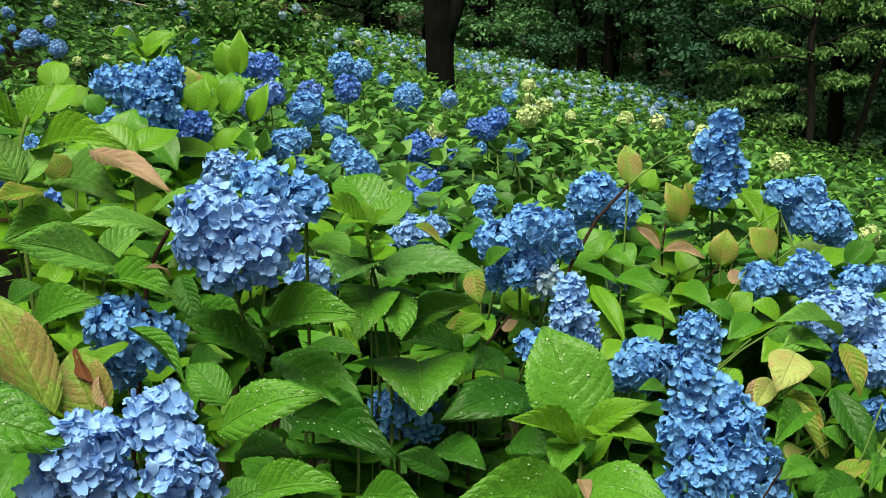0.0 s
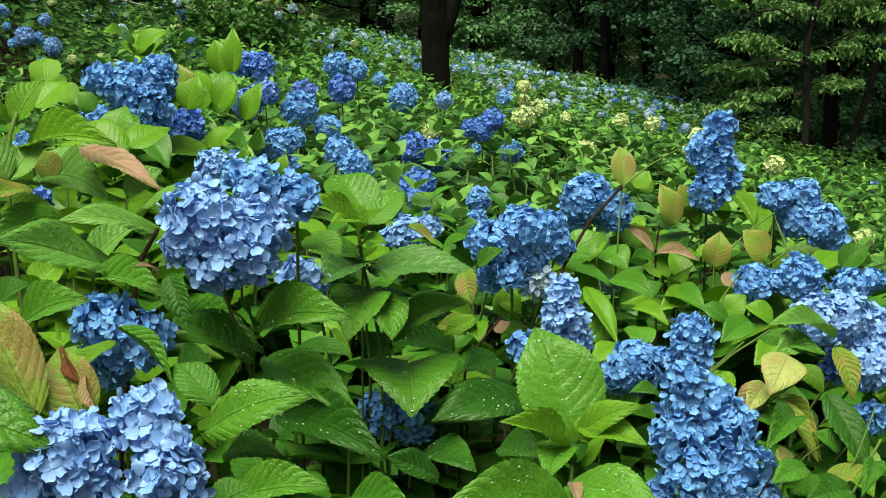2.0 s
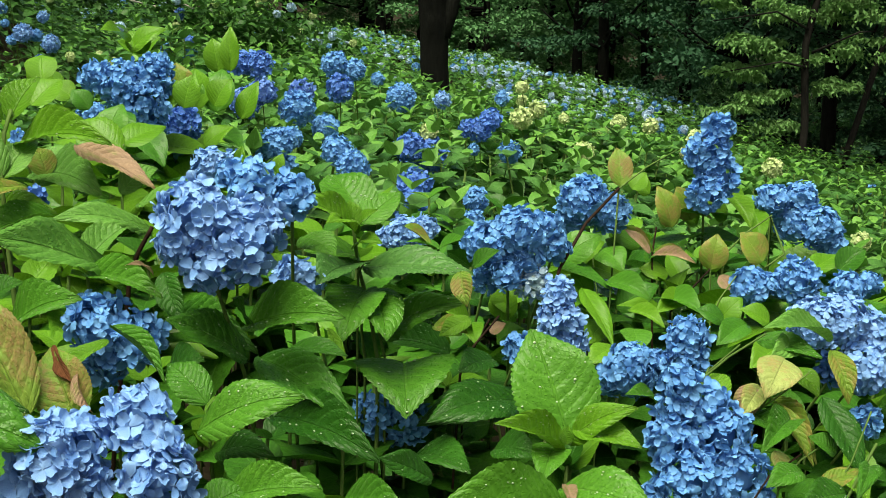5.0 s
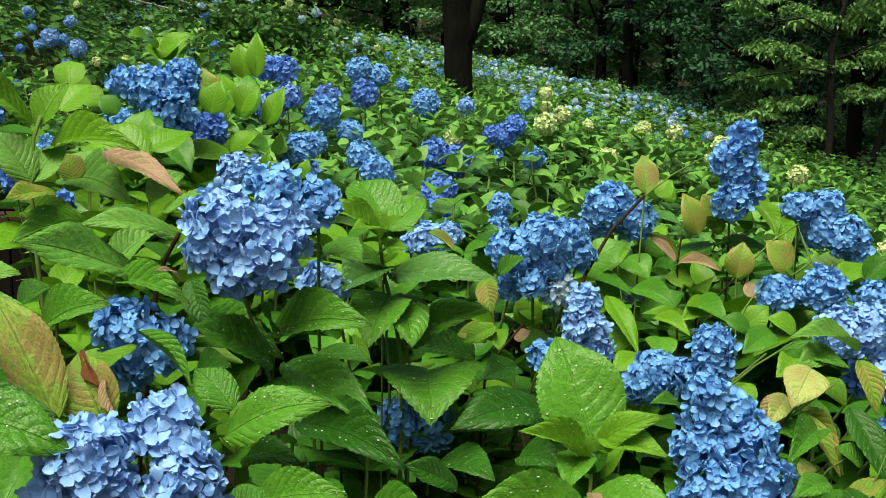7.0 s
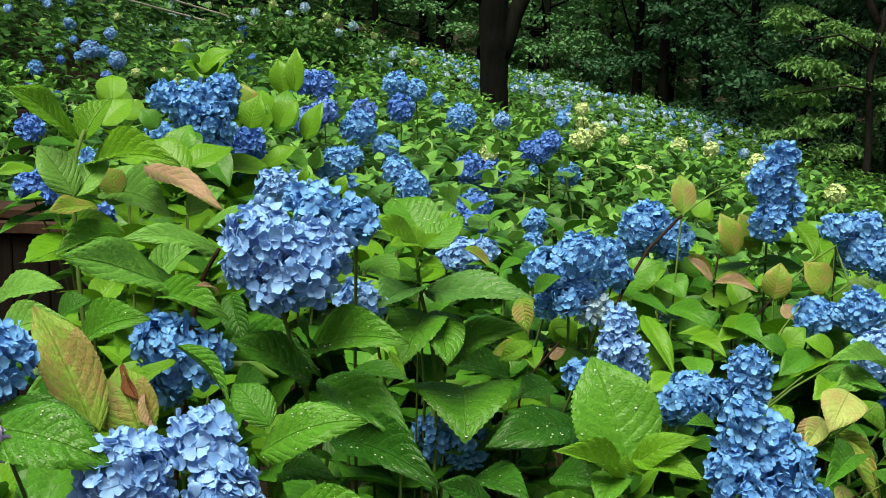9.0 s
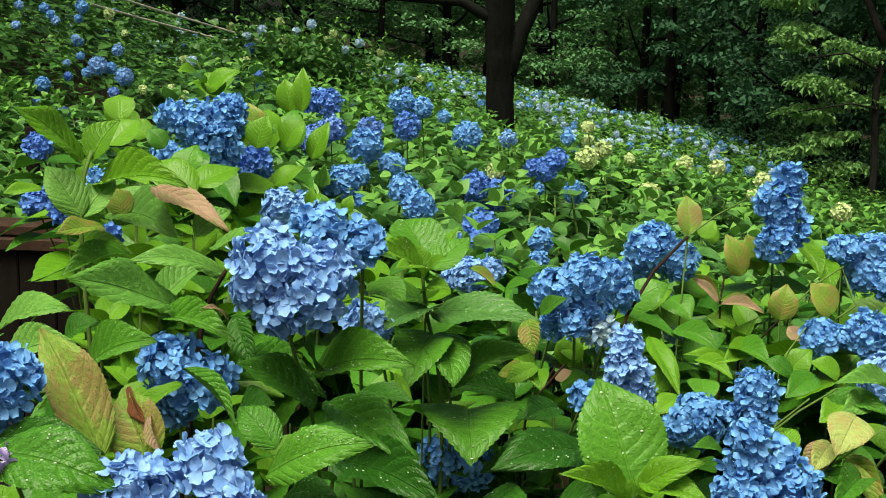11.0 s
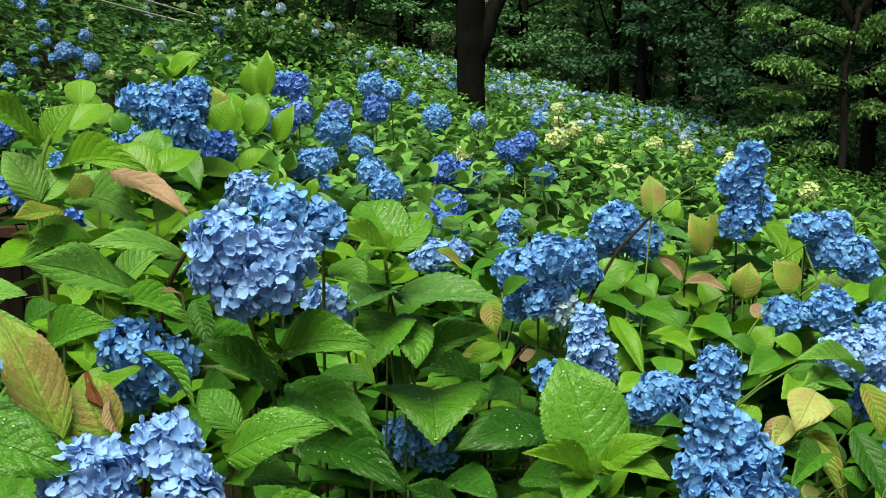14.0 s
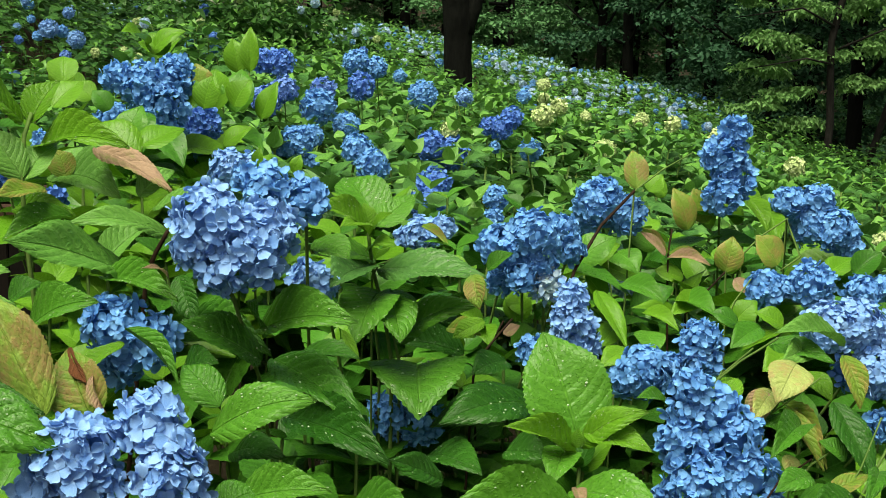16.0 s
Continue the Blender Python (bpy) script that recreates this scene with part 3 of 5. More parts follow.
leaf(b, "fresh", (-0.093, 1.680, 1.168), (0.058, 1.600, 1.178), 0.073)
leaf(b, "fresh", (-0.103, 1.680, 1.171), (-0.150, 1.580, 1.164), 0.072)
leaf(b, "young", (-0.107, 1.680, 1.194), (-0.065, 1.620, 1.214), 0.030)
leaf(b, "lush", (-0.100, 1.700, 1.177), (-0.174, 1.640, 1.197), 0.045)
leaf(b, "lush", (-0.093, 1.680, 1.135), (-0.114, 1.570, 1.090), 0.084)
leaf(b, "lush", (-0.075, 1.680, 1.138), (-0.055, 1.570, 1.093), 0.065)
leaf(b, "lush", (-0.041, 1.660, 1.140), (0.006, 1.600, 1.159), 0.023)
leaf(b, "lush", (-0.067, 1.700, 1.057), (0.050, 1.640, 1.130), 0.059)
leaf(b, "lush", (-0.091, 1.700, 1.123), (-0.151, 1.620, 1.111), 0.054)
leaf(b, "browned", (0.041, 1.600, 1.181), (0.050, 1.570, 1.140), 0.033, 20)
leaf(b, "young", (-0.135, 1.580, 1.106), (-0.108, 1.550, 1.068), 0.015)
leaf(b, "lush", (-0.038, 1.720, 1.015), (-0.028, 1.565, 0.987), 0.146, form=5)
leaf(b, "old_shaded", (0.133, 1.660, 0.978), (-0.002, 1.560, 0.982), 0.083)
leaf(b, "old_shaded", (0.094, 1.750, 1.014), (0.042, 1.680, 1.014), 0.052)
leaf(b, "olive", (0.005, 1.750, 1.063), (0.055, 1.720, 1.062), 0.032)
leaf(b, "young", (0.059, 1.720, 1.084), (0.013, 1.700, 1.062), 0.030)
leaf(b, "lush", (0.159, 1.340, 0.953), (0.008, 1.260, 0.991), 0.073)
leaf(b, "lush", (0.164, 1.420, 0.950), (0.271, 1.320, 0.953), 0.074)
leaf(b, "old_shaded", (-0.019, 1.620, 0.913), (0.056, 1.500, 0.937), 0.067)
leaf(b, "old_shaded", (0.088, 1.550, 0.949), (0.145, 1.500, 0.960), 0.049)
leaf(b, "lush", (-0.164, 1.550, 1.236), (-0.117, 1.500, 1.223), 0.049)
leaf(b, "mature", (0.063, 1.750, 1.153), (0.100, 1.750, 1.179), 0.028)
twig(b, STEM, 0.0030, [(-0.074, 1.700, 1.021), (-0.087, 1.690, 1.109), (-0.102, 1.685, 1.168), (-0.107, 1.670, 1.224)])
twig(b, STEM, 0.0022, [(-0.093, 1.710, 1.018), (-0.098, 1.700, 1.072), (-0.094, 1.690, 1.125)])
twig(b, STEM, 0.0022, [(-0.063, 1.710, 1.018), (-0.077, 1.700, 1.089), (-0.081, 1.690, 1.125)])
twig(b, STEM, 0.0016, [(-0.102, 1.685, 1.156), (-0.093, 1.680, 1.173), (-0.075, 1.680, 1.181)])
twig(b, STEM_DARK, 0.0020, [(0.045, 1.720, 0.998), (0.064, 1.740, 1.035), (0.102, 1.760, 1.077)])
b = shrub("hydrangea bush with tall blue flower columns", 0.14, 1.95)
NEAR.append(b)
head(b, "blue", [(0.131, 1.833, 1.192, 0.036), (0.091, 1.841, 1.169, 0.035), (0.137, 1.848, 1.145, 0.033), (0.118, 1.828, 1.128, 0.024), (0.073, 1.845, 1.169, 0.022)])
head(b, "greenish", [(0.154, 1.840, 1.111, 0.025)])
head(b, "blue", [(0.190, 2.004, 1.164, 0.027), (0.206, 2.007, 1.134, 0.024)])
head(b, "blue", [(0.087, 1.892, 1.103, 0.018)])
head(b, "blue", [(0.133, 1.772, 1.025, 0.020)])
leaf(b, "old_shaded", (0.136, 1.772, 0.940), (-0.018, 1.688, 0.929), 0.078)
leaf(b, "browned", (0.336, 2.157, 1.211), (0.330, 2.191, 1.277), 0.047)
leaf(b, "young", (0.241, 2.147, 1.068), (0.310, 2.156, 1.110), 0.057)
leaf(b, "young", (0.115, 1.933, 1.024), (0.123, 1.945, 1.082), 0.050)
leaf(b, "old_shaded", (0.031, 1.778, 1.015), (-0.072, 1.781, 1.032), 0.052)
leaf(b, "mature", (0.333, 2.130, 0.992), (0.409, 2.140, 1.036), 0.061)
leaf(b, "young", (0.137, 1.937, 1.042), (0.097, 1.941, 1.064), 0.046)
leaf(b, "young", (0.271, 2.038, 1.036), (0.238, 2.047, 1.078), 0.045)
leaf(b, "young", (0.291, 1.981, 1.011), (0.254, 1.925, 0.986), 0.043)
leaf(b, "young", (0.060, 1.834, 1.042), (0.012, 1.791, 1.078), 0.044)
leaf(b, "young", (0.295, 1.876, 0.995), (0.243, 1.822, 0.983), 0.045)
leaf(b, "young", (0.048, 1.832, 1.032), (-0.003, 1.793, 1.037), 0.035)
leaf(b, "young", (0.060, 1.835, 1.045), (0.071, 1.790, 1.024), 0.035)
leaf(b, "tan", (0.093, 1.852, 1.026), (0.119, 1.855, 1.040), 0.025)
leaf(b, "young", (-0.008, 1.850, 1.021), (-0.017, 1.827, 1.007), 0.025)
leaf(b, "lush", (0.227, 2.090, 1.089), (0.296, 2.099, 1.133), 0.066)
leaf(b, "lush", (0.331, 1.931, 1.013), (0.331, 1.865, 0.992), 0.053)
leaf(b, "lush", (0.300, 2.044, 1.065), (0.366, 1.979, 1.049), 0.044)
leaf(b, "young", (0.253, 1.993, 1.065), (0.293, 1.886, 0.997), 0.041)
leaf(b, "young", (0.331, 1.985, 1.030), (0.383, 1.931, 1.015), 0.034)
leaf(b, "lush", (0.302, 2.153, 1.098), (0.337, 2.096, 1.071), 0.061)
leaf(b, "young", (0.126, 1.937, 1.044), (0.108, 1.945, 1.081), 0.052)
leaf(b, "lush", (0.106, 1.887, 1.001), (0.150, 1.872, 1.026), 0.040)
twig(b, STEM_DARK, 0.0031, [(0.182, 1.884, 1.035), (0.215, 1.999, 1.097), (0.264, 2.064, 1.162), (0.327, 2.126, 1.213)])
twig(b, STEM, 0.0017, [(0.327, 2.126, 1.213), (0.384, 2.184, 1.243), (0.447, 2.240, 1.267)])
twig(b, STEM_DARK, 0.0018, [(0.049, 1.820, 0.975), (0.069, 1.827, 1.009), (0.092, 1.837, 1.052)])
twig(b, STEM, 0.0016, [(0.284, 1.926, 0.990), (0.292, 2.144, 1.054), (0.295, 2.201, 1.083)])
b = shrub("hydrangea bush with stacked sky blue flower heads", 0.38, 1.72)
NEAR.append(b)
head(b, "pale", [(0.184, 1.692, 1.129, 0.020), (0.184, 1.692, 1.092, 0.028), (0.193, 1.695, 1.057, 0.029)])
head(b, "blue", [(0.312, 1.807, 0.983, 0.040), (0.288, 1.818, 0.966, 0.027), (0.351, 1.830, 0.981, 0.024)])
head(b, "blue", [(0.398, 1.822, 1.031, 0.029), (0.398, 1.825, 0.996, 0.029)])
head(b, "blue", [(0.326, 1.521, 1.055, 0.023), (0.320, 1.523, 1.022, 0.023), (0.364, 1.535, 1.016, 0.031), (0.314, 1.509, 0.980, 0.029), (0.385, 1.522, 0.982, 0.036), (0.335, 1.488, 0.932, 0.042), (0.407, 1.505, 0.933, 0.038), (0.425, 1.508, 0.893, 0.031), (0.301, 1.493, 0.900, 0.025)], True)
leaf(b, "lush", (0.183, 1.500, 0.977), (0.135, 1.580, 1.109), 0.121, form=0)
leaf(b, "young", (0.173, 1.490, 0.967), (0.079, 1.420, 1.033), 0.042)
leaf(b, "young", (0.181, 1.500, 0.980), (0.262, 1.460, 1.042), 0.045)
leaf(b, "young", (0.188, 1.500, 0.998), (0.266, 1.440, 0.997), 0.046)
leaf(b, "lush", (0.161, 1.480, 0.980), (0.139, 1.400, 0.966), 0.051)
leaf(b, "young", (0.175, 1.480, 0.984), (0.178, 1.480, 1.010), 0.021)
leaf(b, "tan", (0.170, 1.400, 0.963), (0.173, 1.360, 0.951), 0.019)
leaf(b, "yellow", (0.481, 1.594, 1.067), (0.440, 1.526, 1.034), 0.062)
leaf(b, "yellow", (0.454, 1.606, 1.023), (0.414, 1.540, 1.004), 0.035)
leaf(b, "olive", (0.557, 1.635, 1.068), (0.569, 1.582, 1.008), 0.033)
leaf(b, "mature", (0.469, 1.697, 1.067), (0.545, 1.633, 1.057), 0.047)
leaf(b, "olive", (0.474, 1.621, 1.001), (0.507, 1.508, 0.951), 0.025)
leaf(b, "mature", (0.540, 1.414, 0.987), (0.491, 1.311, 0.986), 0.027)
leaf(b, "young", (0.543, 1.829, 1.016), (0.484, 1.774, 0.997), 0.052)
leaf(b, "mature", (0.314, 1.620, 0.995), (0.264, 1.574, 1.020), 0.033)
leaf(b, "young", (0.407, 1.622, 1.004), (0.403, 1.676, 1.020), 0.037)
leaf(b, "mature", (0.472, 1.520, 1.007), (0.408, 1.417, 1.000), 0.043)
leaf(b, "mature", (0.457, 1.412, 0.980), (0.401, 1.361, 0.979), 0.037)
leaf(b, "mature", (0.478, 1.313, 0.993), (0.411, 1.263, 1.000), 0.042)
leaf(b, "mature", (0.532, 1.511, 0.964), (0.495, 1.516, 0.986), 0.033)
leaf(b, "olive", (0.478, 1.408, 0.960), (0.530, 1.413, 0.983), 0.028)
leaf(b, "browned", (0.411, 1.566, 0.983), (0.420, 1.511, 0.964), 0.023)
leaf(b, "young", (0.546, 1.774, 0.998), (0.573, 1.717, 0.972), 0.039)
twig(b, STEM, 0.0018, [(0.389, 1.813, 0.940), (0.420, 1.800, 0.976), (0.471, 1.791, 1.029)])
twig(b, STEM, 0.0015, [(0.425, 1.577, 0.983), (0.467, 1.583, 1.013), (0.515, 1.591, 1.049)])
twig(b, STEM, 0.0014, [(0.485, 1.403, 0.936), (0.518, 1.415, 0.990), (0.549, 1.447, 1.045)])
twig(b, STEM_DARK, 0.0014, [(0.407, 1.450, 0.916), (0.432, 1.458, 0.954), (0.475, 1.473, 0.978)])
twig(b, STEM, 0.0012, [(0.370, 1.654, 0.917), (0.389, 1.716, 0.964), (0.415, 1.745, 1.007)])
leaf(b, "olive", (0.459, 1.560, 1.017), (0.501, 1.500, 0.951), 0.028)
leaf(b, "mature", (0.438, 1.580, 0.993), (0.477, 1.520, 0.975), 0.030)
leaf(b, "old_shaded", (0.525, 1.560, 1.025), (0.561, 1.480, 0.941), 0.051)
leaf(b, "tan", (0.441, 1.600, 1.026), (0.418, 1.570, 0.980), 0.038)
leaf(b, "yellow", (0.465, 1.550, 0.953), (0.471, 1.520, 0.925), 0.025)
leaf(b, "young", (0.535, 1.500, 0.951), (0.558, 1.450, 0.925), 0.040)
leaf(b, "tip", (0.577, 1.720, 1.058), (0.461, 1.640, 1.096), 0.051)
leaf(b, "tip", (0.538, 1.700, 1.055), (0.470, 1.620, 1.064), 0.041)
leaf(b, "mature", (0.453, 1.440, 0.939), (0.497, 1.400, 0.941), 0.038)
twig(b, STEM, 0.0018, [(0.380, 1.660, 1.010), (0.422, 1.660, 1.049), (0.478, 1.680, 1.078)])
twig(b, STEM, 0.0018, [(0.423, 1.580, 0.953), (0.450, 1.580, 1.002), (0.479, 1.600, 1.040)])
twig(b, STEM, 0.0022, [(0.520, 1.450, 0.904), (0.542, 1.460, 0.945), (0.572, 1.480, 0.991)])
twig(b, STEM, 0.0016, [(0.457, 1.500, 0.921), (0.484, 1.500, 0.960), (0.533, 1.520, 0.984)])
b = shrub("hydrangea bush with yellowing leaves and blue heads", 0.62, 2.05)
NEAR.append(b)
head(b, "blue", [(0.533, 2.289, 1.302, 0.025), (0.517, 2.289, 1.256, 0.038), (0.539, 2.293, 1.209, 0.038), (0.511, 2.268, 1.183, 0.031)])
head(b, "blue", [(0.557, 2.080, 1.050, 0.031), (0.600, 2.092, 1.053, 0.018)])
head(b, "blue", [(0.624, 2.032, 1.073, 0.037)])
head(b, "pale", [(0.592, 1.823, 1.056, 0.040), (0.640, 1.838, 1.057, 0.038), (0.682, 1.846, 1.031, 0.038), (0.669, 1.815, 0.985, 0.038)])
head(b, "deep", [(0.645, 1.861, 0.971, 0.024)])
head(b, "blue", [(0.709, 2.032, 1.060, 0.030), (0.753, 2.044, 1.067, 0.018)])
head(b, "blue", [(0.675, 1.798, 0.906, 0.020)])
leaf(b, "olive", (0.501, 2.146, 1.064), (0.513, 2.159, 1.128), 0.055)
leaf(b, "olive", (0.594, 2.149, 1.078), (0.554, 2.160, 1.131), 0.065)
leaf(b, "young", (0.425, 2.127, 0.974), (0.325, 2.084, 1.011), 0.040)
leaf(b, "young", (0.444, 2.241, 1.029), (0.389, 2.244, 1.044), 0.043)
leaf(b, "young", (0.466, 2.135, 1.012), (0.393, 2.081, 0.999), 0.050)
leaf(b, "young", (0.493, 2.030, 0.998), (0.534, 2.039, 1.040), 0.051)
leaf(b, "mature", (0.516, 1.933, 1.024), (0.456, 1.877, 1.002), 0.046)
leaf(b, "young", (0.553, 1.933, 1.024), (0.505, 1.938, 1.046), 0.046)
leaf(b, "young", (0.680, 2.146, 1.064), (0.748, 2.201, 1.083), 0.048)
leaf(b, "mature", (0.731, 2.146, 1.064), (0.780, 2.154, 1.104), 0.051)
leaf(b, "mature", (0.491, 1.982, 1.013), (0.443, 1.986, 1.032), 0.042)
leaf(b, "tan", (0.401, 2.201, 1.081), (0.353, 2.210, 1.124), 0.021)
leaf(b, "tan", (0.405, 2.200, 1.077), (0.474, 2.148, 1.076), 0.021)
leaf(b, "tan", (0.517, 2.144, 1.054), (0.539, 2.138, 1.026), 0.035)
leaf(b, "lush", (0.415, 2.135, 1.014), (0.470, 2.052, 1.008), 0.056)
twig(b, STEM_DARK, 0.0020, [(0.430, 2.130, 0.989), (0.471, 2.139, 1.034), (0.501, 2.146, 1.066)])
twig(b, STEM, 0.0018, [(0.501, 2.146, 1.066), (0.563, 2.160, 1.129), (0.616, 2.186, 1.158)])
twig(b, STEM_DARK, 0.0021, [(0.414, 2.231, 0.984), (0.414, 2.250, 1.073), (0.421, 2.260, 1.120)])
twig(b, STEM, 0.0021, [(0.614, 2.186, 1.155), (0.634, 2.152, 1.094), (0.599, 2.147, 1.069)])
twig(b, STEM, 0.0015, [(0.479, 2.030, 1.000), (0.495, 2.038, 1.038), (0.528, 2.066, 1.072)])
b = shrub("hydrangea bush with olive leaves and blue heads", 0.33, 2.50)
NEAR.append(b)
head(b, "blue", [(0.276, 2.205, 1.178, 0.043), (0.325, 2.216, 1.153, 0.034), (0.256, 2.224, 1.143, 0.028)])
head(b, "greenish", [(0.336, 2.426, 0.994, 0.031), (0.362, 2.434, 0.975, 0.027)])
leaf(b, "olive", (0.451, 2.260, 1.119), (0.421, 2.276, 1.196), 0.056)
leaf(b, "browned", (0.414, 2.250, 1.073), (0.344, 2.221, 1.130), 0.021)
leaf(b, "browned", (0.414, 2.250, 1.073), (0.481, 2.208, 1.069), 0.019)
leaf(b, "young", (0.383, 2.324, 1.180), (0.410, 2.331, 1.212), 0.044)
leaf(b, "young", (0.519, 2.359, 1.107), (0.480, 2.365, 1.134), 0.056)
leaf(b, "young", (0.425, 2.372, 1.164), (0.383, 2.378, 1.196), 0.051)
leaf(b, "olive", (0.497, 2.312, 1.124), (0.468, 2.325, 1.187), 0.065)
leaf(b, "mature", (0.369, 2.247, 1.060), (0.325, 2.255, 1.096), 0.066)
leaf(b, "lush", (0.391, 2.252, 1.083), (0.335, 2.258, 1.110), 0.049)
b = shrub("hydrangea bush with a leaning cluster of blue heads", 0.75, 2.50)
NEAR.append(b)
head(b, "blue", [(0.664, 2.359, 1.157, 0.030), (0.722, 2.371, 1.161, 0.030), (0.713, 2.374, 1.110, 0.038), (0.756, 2.352, 1.106, 0.040), (0.784, 2.357, 1.073, 0.026)])
leaf(b, "young", (0.586, 2.371, 1.161), (0.612, 2.309, 1.110), 0.044)
leaf(b, "young", (0.575, 2.361, 1.115), (0.534, 2.369, 1.152), 0.051)
leaf(b, "young", (0.621, 2.418, 1.140), (0.585, 2.423, 1.166), 0.048)
leaf(b, "young", (0.625, 2.366, 1.139), (0.631, 2.303, 1.080), 0.044)
b = shrub("hydrangea bush with a lumpy bright blue flower cluster", -0.58, 2.45)
NEAR.append(b)
head(b, "blue", [(-0.659, 2.406, 1.374, 0.028), (-0.606, 2.413, 1.357, 0.046), (-0.559, 2.430, 1.367, 0.042), (-0.560, 2.397, 1.320, 0.042), (-0.538, 2.425, 1.396, 0.020), (-0.548, 2.387, 1.277, 0.024)])
head(b, "blue", [(-0.719, 2.584, 1.270, 0.039)])
head(b, "deep", [(-0.530, 2.584, 1.262, 0.035)])
head(b, "deep", [(-0.548, 2.676, 1.197, 0.026)])
head(b, "blue", [(-0.738, 2.186, 1.276, 0.013)])
head(b, "pale", [(-0.396, 2.174, 1.232, 0.033), (-0.360, 2.187, 1.235, 0.024)])
leaf(b, "young", (-0.597, 2.526, 1.408), (-0.635, 2.481, 1.440), 0.046)
leaf(b, "young", (-0.597, 2.525, 1.404), (-0.559, 2.534, 1.448), 0.042)
leaf(b, "mature", (-0.592, 2.302, 1.319), (-0.564, 2.227, 1.252), 0.067)
leaf(b, "mature", (-0.551, 2.296, 1.290), (-0.489, 2.221, 1.226), 0.063)
leaf(b, "young", (-0.330, 2.083, 1.248), (-0.326, 2.090, 1.284), 0.021)
leaf(b, "young", (-0.677, 2.307, 1.342), (-0.716, 2.313, 1.367), 0.053)
leaf(b, "young", (-0.729, 2.410, 1.344), (-0.775, 2.415, 1.370), 0.056)
leaf(b, "mature", (-0.645, 2.303, 1.321), (-0.679, 2.310, 1.357), 0.045)
leaf(b, "young", (-0.539, 2.399, 1.295), (-0.525, 2.516, 1.363), 0.064)
leaf(b, "olive", (-0.530, 2.608, 1.315), (-0.550, 2.624, 1.391), 0.063)
leaf(b, "young", (-0.469, 2.489, 1.233), (-0.409, 2.497, 1.272), 0.058)
leaf(b, "young", (-0.514, 1.984, 1.262), (-0.589, 1.995, 1.317), 0.050)
leaf(b, "lush", (-0.531, 1.990, 1.295), (-0.510, 2.024, 1.358), 0.060)
leaf(b, "young", (-0.489, 2.404, 1.316), (-0.470, 2.418, 1.381), 0.062)
leaf(b, "young", (-0.736, 2.310, 1.357), (-0.730, 2.322, 1.411), 0.053)
b = shrub("hydrangea bush with deep blue heads beside the timber edging", -0.95, 2.75)
NEAR.append(b)
head(b, "deep", [(-1.157, 2.991, 1.245, 0.030)])
head(b, "deep", [(-1.157, 2.960, 1.104, 0.033)])
head(b, "deep", [(-1.104, 2.966, 1.131, 0.031)])
leaf(b, "young", (-0.850, 2.616, 1.353), (-0.832, 2.624, 1.391), 0.048)
b = shrub("hydrangea bush with young yellow-green upright leaves", -0.35, 2.55)
NEAR.append(b)
leaf(b, "young", (-0.510, 2.623, 1.287), (-0.517, 2.672, 1.376), 0.076)
leaf(b, "lush", (-0.465, 2.623, 1.287), (-0.458, 2.672, 1.376), 0.076)
leaf(b, "young", (-0.450, 2.722, 1.367), (-0.451, 2.742, 1.466), 0.045)
leaf(b, "young", (-0.475, 2.721, 1.365), (-0.491, 2.737, 1.439), 0.058)
leaf(b, "young", (-0.417, 2.650, 1.270), (-0.381, 2.667, 1.352), 0.057)
leaf(b, "browned", (-0.062, 2.553, 1.058), (0.005, 2.494, 1.019), 0.022)
leaf(b, "young", (-0.293, 2.279, 1.209), (-0.282, 2.287, 1.245), 0.028)
leaf(b, "mature", (-0.464, 2.593, 1.244), (-0.385, 2.486, 1.222), 0.054)
leaf(b, "young", (-0.448, 2.505, 1.311), (-0.413, 2.517, 1.365), 0.063)
b = shrub("hydrangea bush with browned leaves and tall green shoots", -0.85, 1.55)
NEAR.append(b)
head(b, "deep", [(-0.647, 1.967, 1.209, 0.014)])
head(b, "deep", [(-0.691, 1.876, 1.260, 0.014)])
leaf(b, "young", (-0.565, 1.620, 1.374), (-0.622, 1.540, 1.448), 0.060)
leaf(b, "young", (-0.555, 1.620, 1.372), (-0.526, 1.660, 1.426), 0.048)
leaf(b, "tip", (-0.555, 1.580, 1.304), (-0.609, 1.600, 1.367), 0.053)
leaf(b, "tip", (-0.554, 1.580, 1.302), (-0.528, 1.640, 1.345), 0.052)
leaf(b, "young", (-0.555, 1.640, 1.334), (-0.407, 1.560, 1.351), 0.050)
leaf(b, "olive", (-0.525, 1.580, 1.290), (-0.561, 1.500, 1.294), 0.035)
leaf(b, "lush", (-0.498, 1.600, 1.249), (-0.564, 1.520, 1.234), 0.039)
leaf(b, "young", (-0.600, 1.660, 1.246), (-0.494, 1.600, 1.253), 0.035)
leaf(b, "tip", (-0.549, 1.700, 1.273), (-0.501, 1.740, 1.327), 0.065)
leaf(b, "tip", (-0.555, 1.720, 1.286), (-0.438, 1.620, 1.274), 0.072)
leaf(b, "tan", (-0.476, 1.640, 1.338), (-0.353, 1.560, 1.294), 0.045)
leaf(b, "olive", (-0.530, 1.680, 1.289), (-0.547, 1.700, 1.326), 0.040)
leaf(b, "young", (-0.460, 1.800, 1.303), (-0.539, 1.840, 1.347), 0.069)
leaf(b, "young", (-0.619, 1.900, 1.365), (-0.581, 1.940, 1.403), 0.062)
leaf(b, "tip", (-0.409, 1.600, 1.279), (-0.364, 1.620, 1.312), 0.043)
leaf(b, "young", (-0.472, 1.850, 1.313), (-0.413, 1.900, 1.336), 0.061)
leaf(b, "young", (-0.569, 2.300, 1.446), (-0.601, 2.240, 1.470), 0.047)
